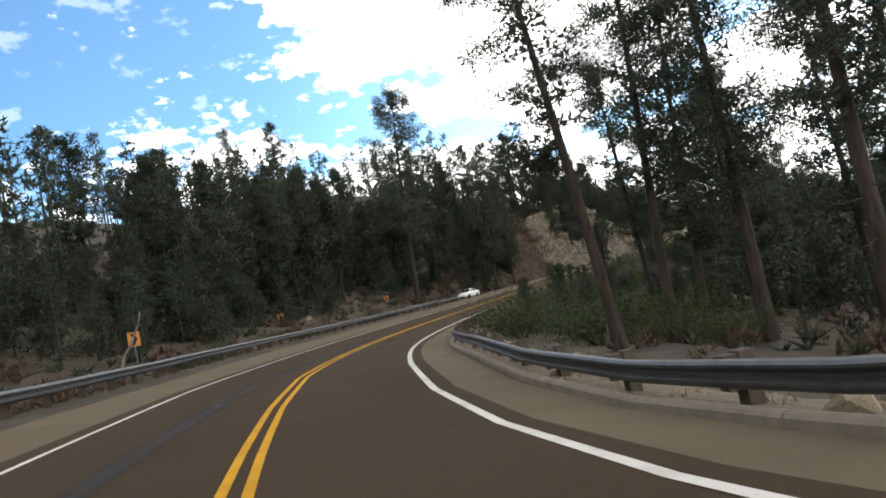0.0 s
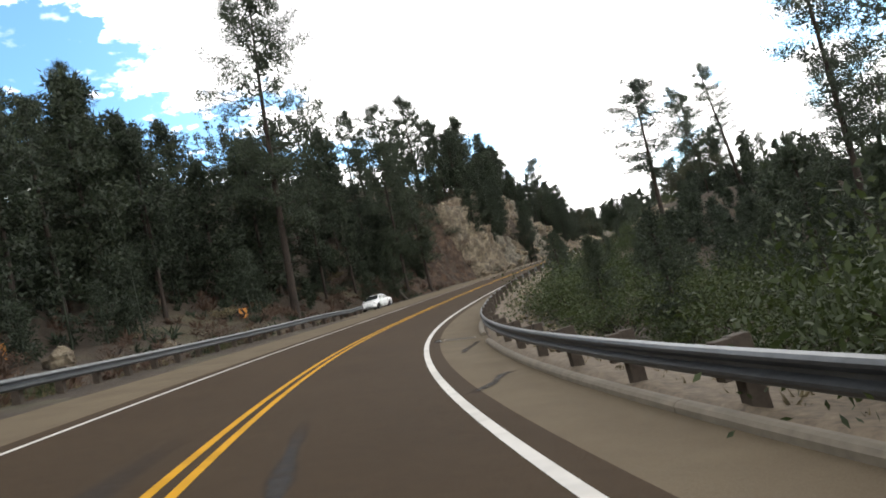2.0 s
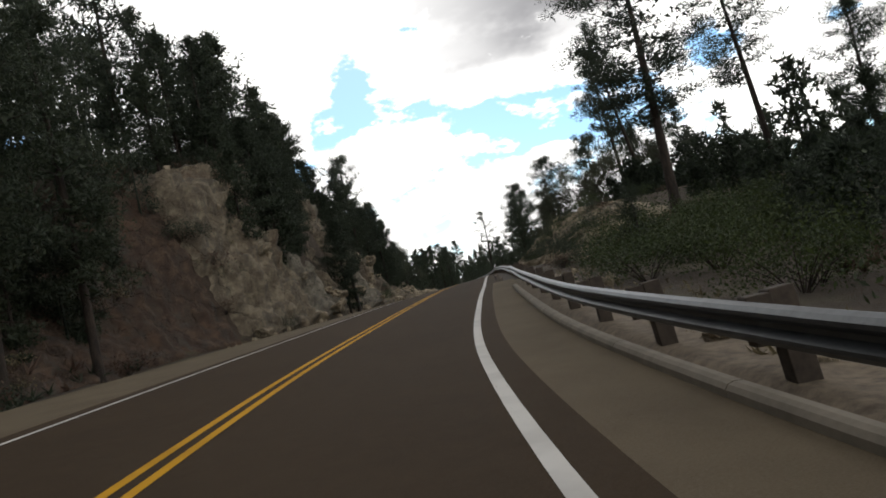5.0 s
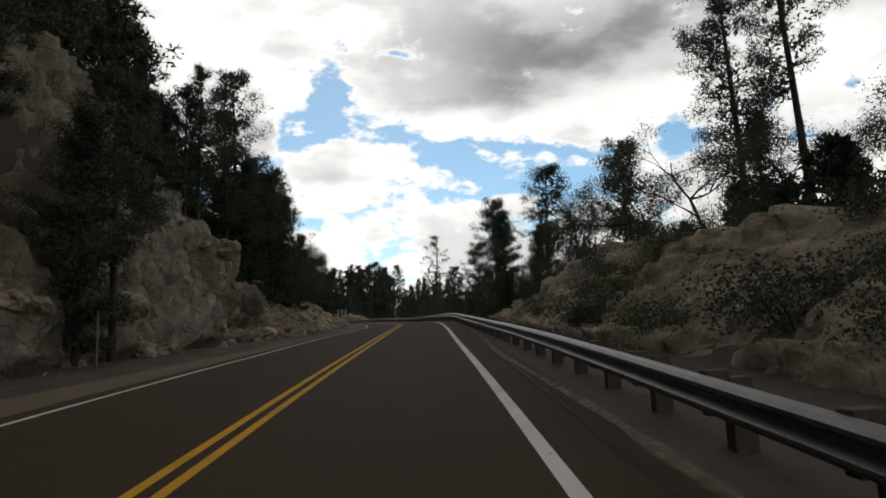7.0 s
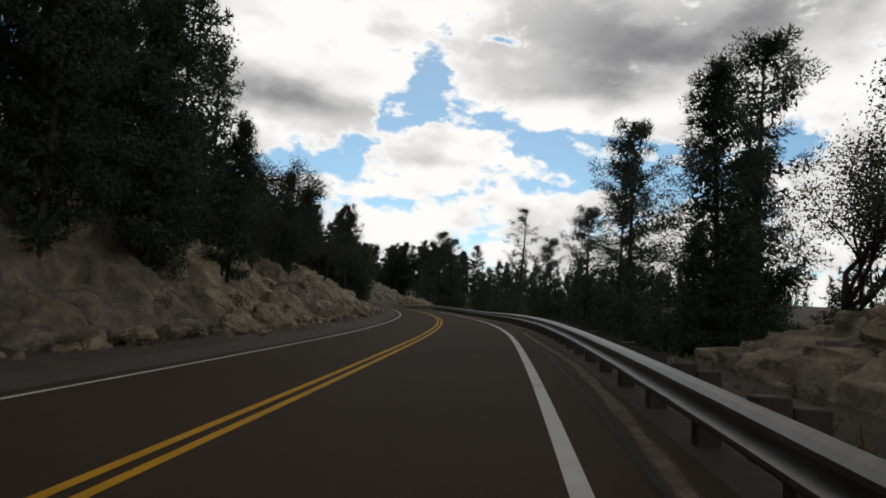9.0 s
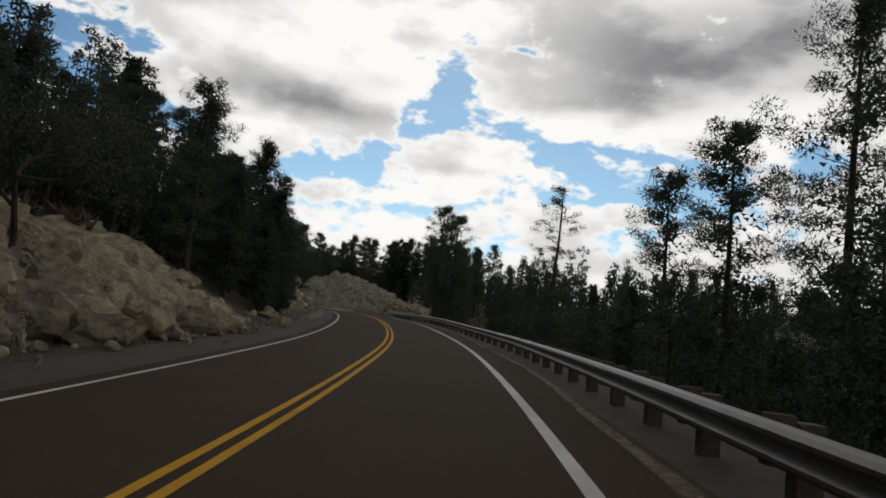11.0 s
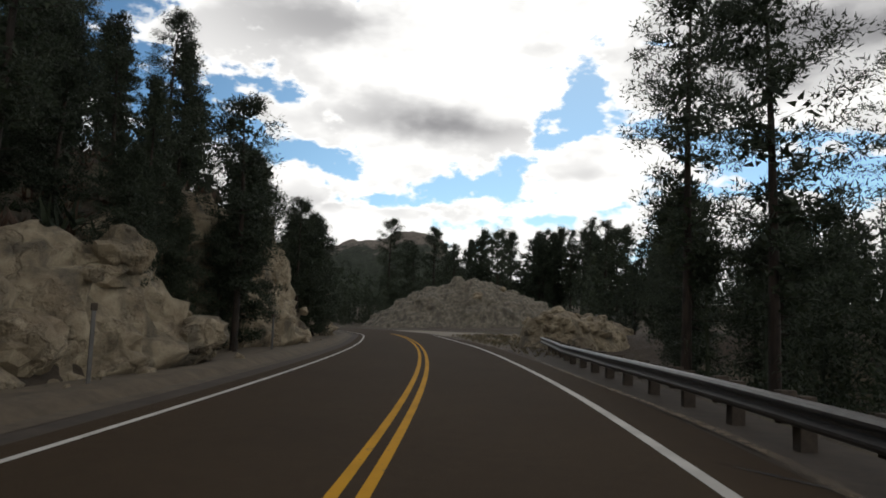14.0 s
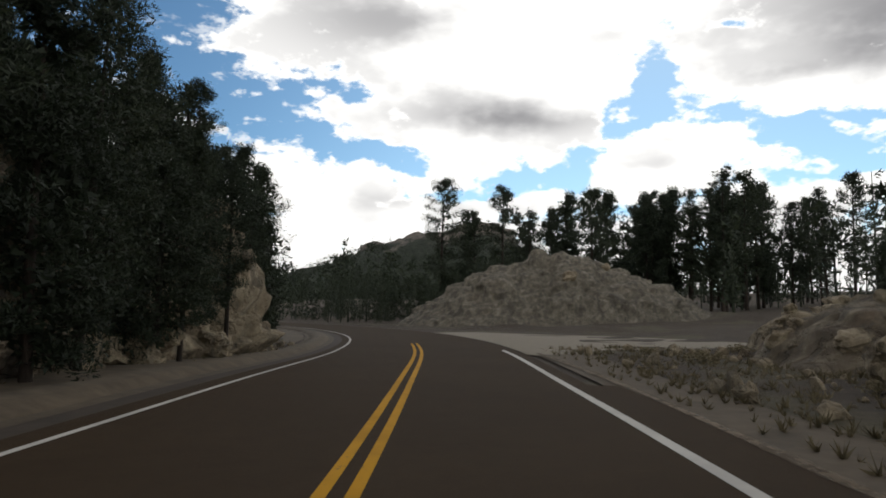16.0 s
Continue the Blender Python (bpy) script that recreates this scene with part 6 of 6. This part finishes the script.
# ---------------------------------------------------------------- the parked car
CAR_PAINT = plain_material("white_car_paint", (0.74, 0.75, 0.74), 0.25, 0.0, 0.04, 2.0, 0.0)
GLASS = plain_material("dark_car_glass", (0.015, 0.018, 0.02), 0.06, 0.0, 0.1, 2.0, 0.0)
RUBBER = plain_material("tyre_rubber", (0.014, 0.014, 0.014), 0.85, 0.0, 0.2, 9.0, 0.3)
ALLOY = plain_material("alloy_rim", (0.42, 0.43, 0.44), 0.35, 0.8, 0.1, 6.0)
LAMP_CLEAR = plain_material("headlamp_lens", (0.45, 0.47, 0.48), 0.12, 0.2, 0.2, 12.0, 0.0)
LAMP_RED = plain_material("tail_lamp_lens", (0.30, 0.015, 0.012), 0.2, 0.0, 0.1, 12.0, 0.0)
PLATE_GREY = plain_material("plate_bar", (0.35, 0.36, 0.38), 0.5, 0.0, 0.1, 8.0, 0.0)


def loft(sections):
    """A closed skin over sections of equal point count, each a list of Vectors."""
    bm = bmesh.new()
    rings = [[bm.verts.new(p) for p in sec] for sec in sections]
    n = len(rings[0])
    for a, b in zip(rings, rings[1:]):
        for k in range(n):
            bm.faces.new((a[k], a[(k + 1) % n], b[(k + 1) % n], b[k]))
    bm.faces.new(list(reversed(rings[0])))
    bm.faces.new(rings[-1])
    bmesh.ops.recalc_face_normals(bm, faces=bm.faces[:])
    return bm


def body_section(x, half, low, belt, top, crown):
    """One cross-section of the car's lower body, from the sill round over the deck."""
    side = [(half * 0.90, low), (half * 0.98, low + 0.10), (half, (low + belt) / 2), (half * 0.985, belt - 0.10), (half * 0.94, belt - 0.02), (half * 0.82, top - 0.015), (half * 0.45, top + crown * 0.7), (0.0, top + crown)]
    left = [Vector((x, -y, z)) for y, z in side]
    right = [Vector((x, y, z)) for y, z in reversed(side[:-1])]
    return left + right


def car():
    x, y = 2.85, 95.55
    z = ground_z(x, y)
    # +x of the car is its nose, which faces up the road towards the start
    m = Matrix.Translation((x, y, z + 0.015)) @ Matrix.Rotation(radians(-118.4), 4, "Z") @ Matrix.Diagonal((0.93, 0.93, 0.93, 1))
    thing = empty("parked_car", m)
    secs = [(-2.38, 0.70, 0.42, 0.72, 0.80, 0.0), (-2.32, 0.78, 0.30, 0.82, 0.96, 0.01), (-2.10, 0.84, 0.22, 0.90, 1.00, 0.015), (-1.65, 0.87, 0.20, 0.92, 1.01, 0.015), (-1.2, 0.885, 0.19, 0.91, 0.99, 0.01), (-0.4, 0.89, 0.19, 0.89, 0.95, 0.01),
            (0.5, 0.89, 0.19, 0.87, 0.93, 0.01), (1.0, 0.885, 0.19, 0.84, 0.93, 0.02), (1.5, 0.875, 0.20, 0.79, 0.86, 0.03), (1.95, 0.84, 0.21, 0.72, 0.79, 0.03), (2.22, 0.77, 0.24, 0.64, 0.71, 0.02), (2.36, 0.66, 0.30, 0.54, 0.60, 0.01), (2.40, 0.58, 0.36, 0.48, 0.52, 0.0)]
    bm = loft([body_section(*q) for q in secs])
    bmesh.ops.subdivide_edges(bm, edges=[e for e in bm.edges if abs(e.verts[0].co.x - e.verts[1].co.x) > 0.3], cuts=1)
    # wheel arches pressed in
    for v in bm.verts:
        for wx in (1.38, -1.32):
            d = math.hypot(v.co.x - wx, v.co.z - 0.31)
            if d < 0.40 and abs(v.co.y) > 0.5:
                v.co.z = max(v.co.z, 0.31 + math.sqrt(max(0.40 ** 2 - (v.co.x - wx) ** 2, 0)) * 0.92)
    part("body", bm, CAR_PAINT, thing, smooth=True)
    roof = [(-1.62, 0.70, 1.00), (-1.05, 0.60, 1.33), (-0.75, 0.585, 1.395), (-0.2, 0.59, 1.425), (0.25, 0.58, 1.405), (0.42, 0.575, 1.375), (1.12, 0.69, 0.93)]
    base_half = (0.80, 0.815, 0.82, 0.825, 0.825, 0.82, 0.80)
    cab = []
    for (x, half, top), bh in zip(roof, base_half):
        low = 0.90
        cab.append([Vector((x, -bh, low)), Vector((x, -(bh * 0.45 + half * 0.55), (low + top) / 2)), Vector((x, -half, top - 0.02)), Vector((x, -half * 0.6, top + 0.012)), Vector((x, half * 0.6, top + 0.012)), Vector((x, half, top - 0.02)), Vector((x, bh * 0.45 + half * 0.55, (low + top) / 2)), Vector((x, bh, low))])
    part("cabin", loft(cab), CAR_PAINT, thing, smooth=False)

    def pane(name, pts, off):
        b = bmesh.new()
        c = sum((Vector(q) for q in pts), Vector()) / len(pts)
        f = [b.verts.new(Vector(q) + Vector(off)) for q in pts]
        k = [b.verts.new(Vector(q) + Vector(off) * 0.2) for q in pts]
        b.faces.new(f)
        for i in range(len(pts)):
            b.faces.new((f[i], k[i], k[(i + 1) % len(pts)], f[(i + 1) % len(pts)]))
        bmesh.ops.recalc_face_normals(b, faces=b.faces[:])
        return part(name, b, GLASS, thing)

    pane("windscreen", [(1.05, -0.66, 0.975), (1.05, 0.66, 0.975), (0.46, 0.55, 1.355), (0.46, -0.55, 1.355)], (0.012, 0, 0.02))
    pane("rear_window", [(-1.54, -0.64, 1.05), (-1.54, 0.64, 1.05), (-1.08, 0.56, 1.32), (-1.08, -0.56, 1.32)], (-0.012, 0, 0.02))
    for sy in (-1, 1):
        pane("side_window", [(0.88, sy * 0.79, 0.955), (0.02, sy * 0.79, 0.955), (0.02, sy * 0.62, 1.35), (0.40, sy * 0.615, 1.34)], (0, sy * 0.022, 0))
        pane("side_window", [(-0.06, sy * 0.79, 0.955), (-0.95, sy * 0.79, 0.965), (-0.90, sy * 0.635, 1.31), (-0.06, sy * 0.62, 1.35)], (0, sy * 0.022, 0))
        pane("side_window", [(-1.02, sy * 0.785, 0.97), (-1.35, sy * 0.765, 1.0), (-1.03, sy * 0.635, 1.28), (-0.98, sy * 0.635, 1.29)], (0, sy * 0.022, 0))
        part("headlight", box_bm(2.13, 2.25, sy * 0.66 - 0.15, sy * 0.66 + 0.15, 0.56, 0.69, 0.03), LAMP_CLEAR, thing, "clear headlamp lens")
        part("tail_light", box_bm(-2.36, -2.24, sy * 0.60 - 0.15, sy * 0.60 + 0.15, 0.72, 0.86, 0.02), LAMP_RED, thing, "red tail lamp lens")
        mirror = part("mirror", box_bm(0.66, 0.80, sy * 0.98 - 0.09, sy * 0.98 + 0.09, 0.93, 1.05, 0.03), CAR_PAINT, thing)
        part("mirror_glass", box_bm(0.652, 0.66, sy * 0.98 - 0.07, sy * 0.98 + 0.07, 0.945, 1.035), GLASS, mirror)
        for x in (0.10, -0.85):
            part("door_handle", box_bm(x - 0.02, x + 0.14, sy * 0.885 - 0.015, sy * 0.885 + 0.02, 0.76, 0.80, 0.006), CAR_PAINT, thing)
        for x in (0.92, -0.02, -0.92):
            part("door_seam", box_bm(x - 0.006, x + 0.006, sy * 0.884 - 0.008, sy * 0.884 + 0.008, 0.30, 0.86), BLACK, thing)
        part("sill_moulding", box_bm(-0.9, 0.95, sy * 0.90 - 0.012, sy * 0.90 + 0.012, 0.44, 0.50, 0.006), CAR_PAINT, thing)
        for wx in (1.38, -1.32):
            tyre_m = Matrix.Translation((wx, sy * 0.78, 0.31))
            rings, rim = [], []
            for yy, r in ((-0.10, 0.20), (-0.105, 0.29), (-0.08, 0.315), (0.08, 0.315), (0.105, 0.29), (0.10, 0.20)):
                rings.append([tyre_m @ Vector((math.cos(k * math.pi / 12) * r, yy, math.sin(k * math.pi / 12) * r)) for k in range(24)])
            wheel = part("wheel", loft(rings), RUBBER, thing, "black tyre", True)
            for yy, r in ((-0.085, 0.205), (0.085, 0.205), (0.10, 0.19), (0.075, 0.10), (0.095, 0.04)):
                rim.append([tyre_m @ Vector((math.cos(k * math.pi / 12) * r, yy * sy, math.sin(k * math.pi / 12) * r)) for k in range(24)])
            part("rim", loft(rim), ALLOY, wheel, "silver alloy rim")
            for k in range(5):
                b = box_bm(-0.022, 0.022, -0.006, 0.006, 0.05, 0.185, 0.004)
                b.transform(tyre_m @ Matrix.Translation((0, sy * 0.105, 0)) @ Matrix.Rotation(k * 2 * math.pi / 5, 4, "Y"))
                part("spoke", b, ALLOY, wheel)
    part("grille", box_bm(2.30, 2.375, -0.36, 0.36, 0.50, 0.60, 0.015), BLACK, thing, "black front grille")
    part("front_bumper", box_bm(2.20, 2.425, -0.70, 0.70, 0.28, 0.46, 0.05), CAR_PAINT, thing)
    part("air_intake", box_bm(2.40, 2.43, -0.42, 0.42, 0.26, 0.34, 0.01), BLACK, thing)
    part("number_plate", box_bm(2.425, 2.437, -0.16, 0.16, 0.37, 0.45, 0.004), PLATE_GREY, thing, "plain grey plate")
    part("rear_bumper", box_bm(-2.43, -2.22, -0.76, 0.76, 0.34, 0.56, 0.05), CAR_PAINT, thing)
    part("wiper", box_bm(1.02, 1.05, -0.5, 0.1, 0.985, 0.998), BLACK, thing)
    tagged(thing, "white four-door sedan parked on the gravel shoulder", "car")


car()
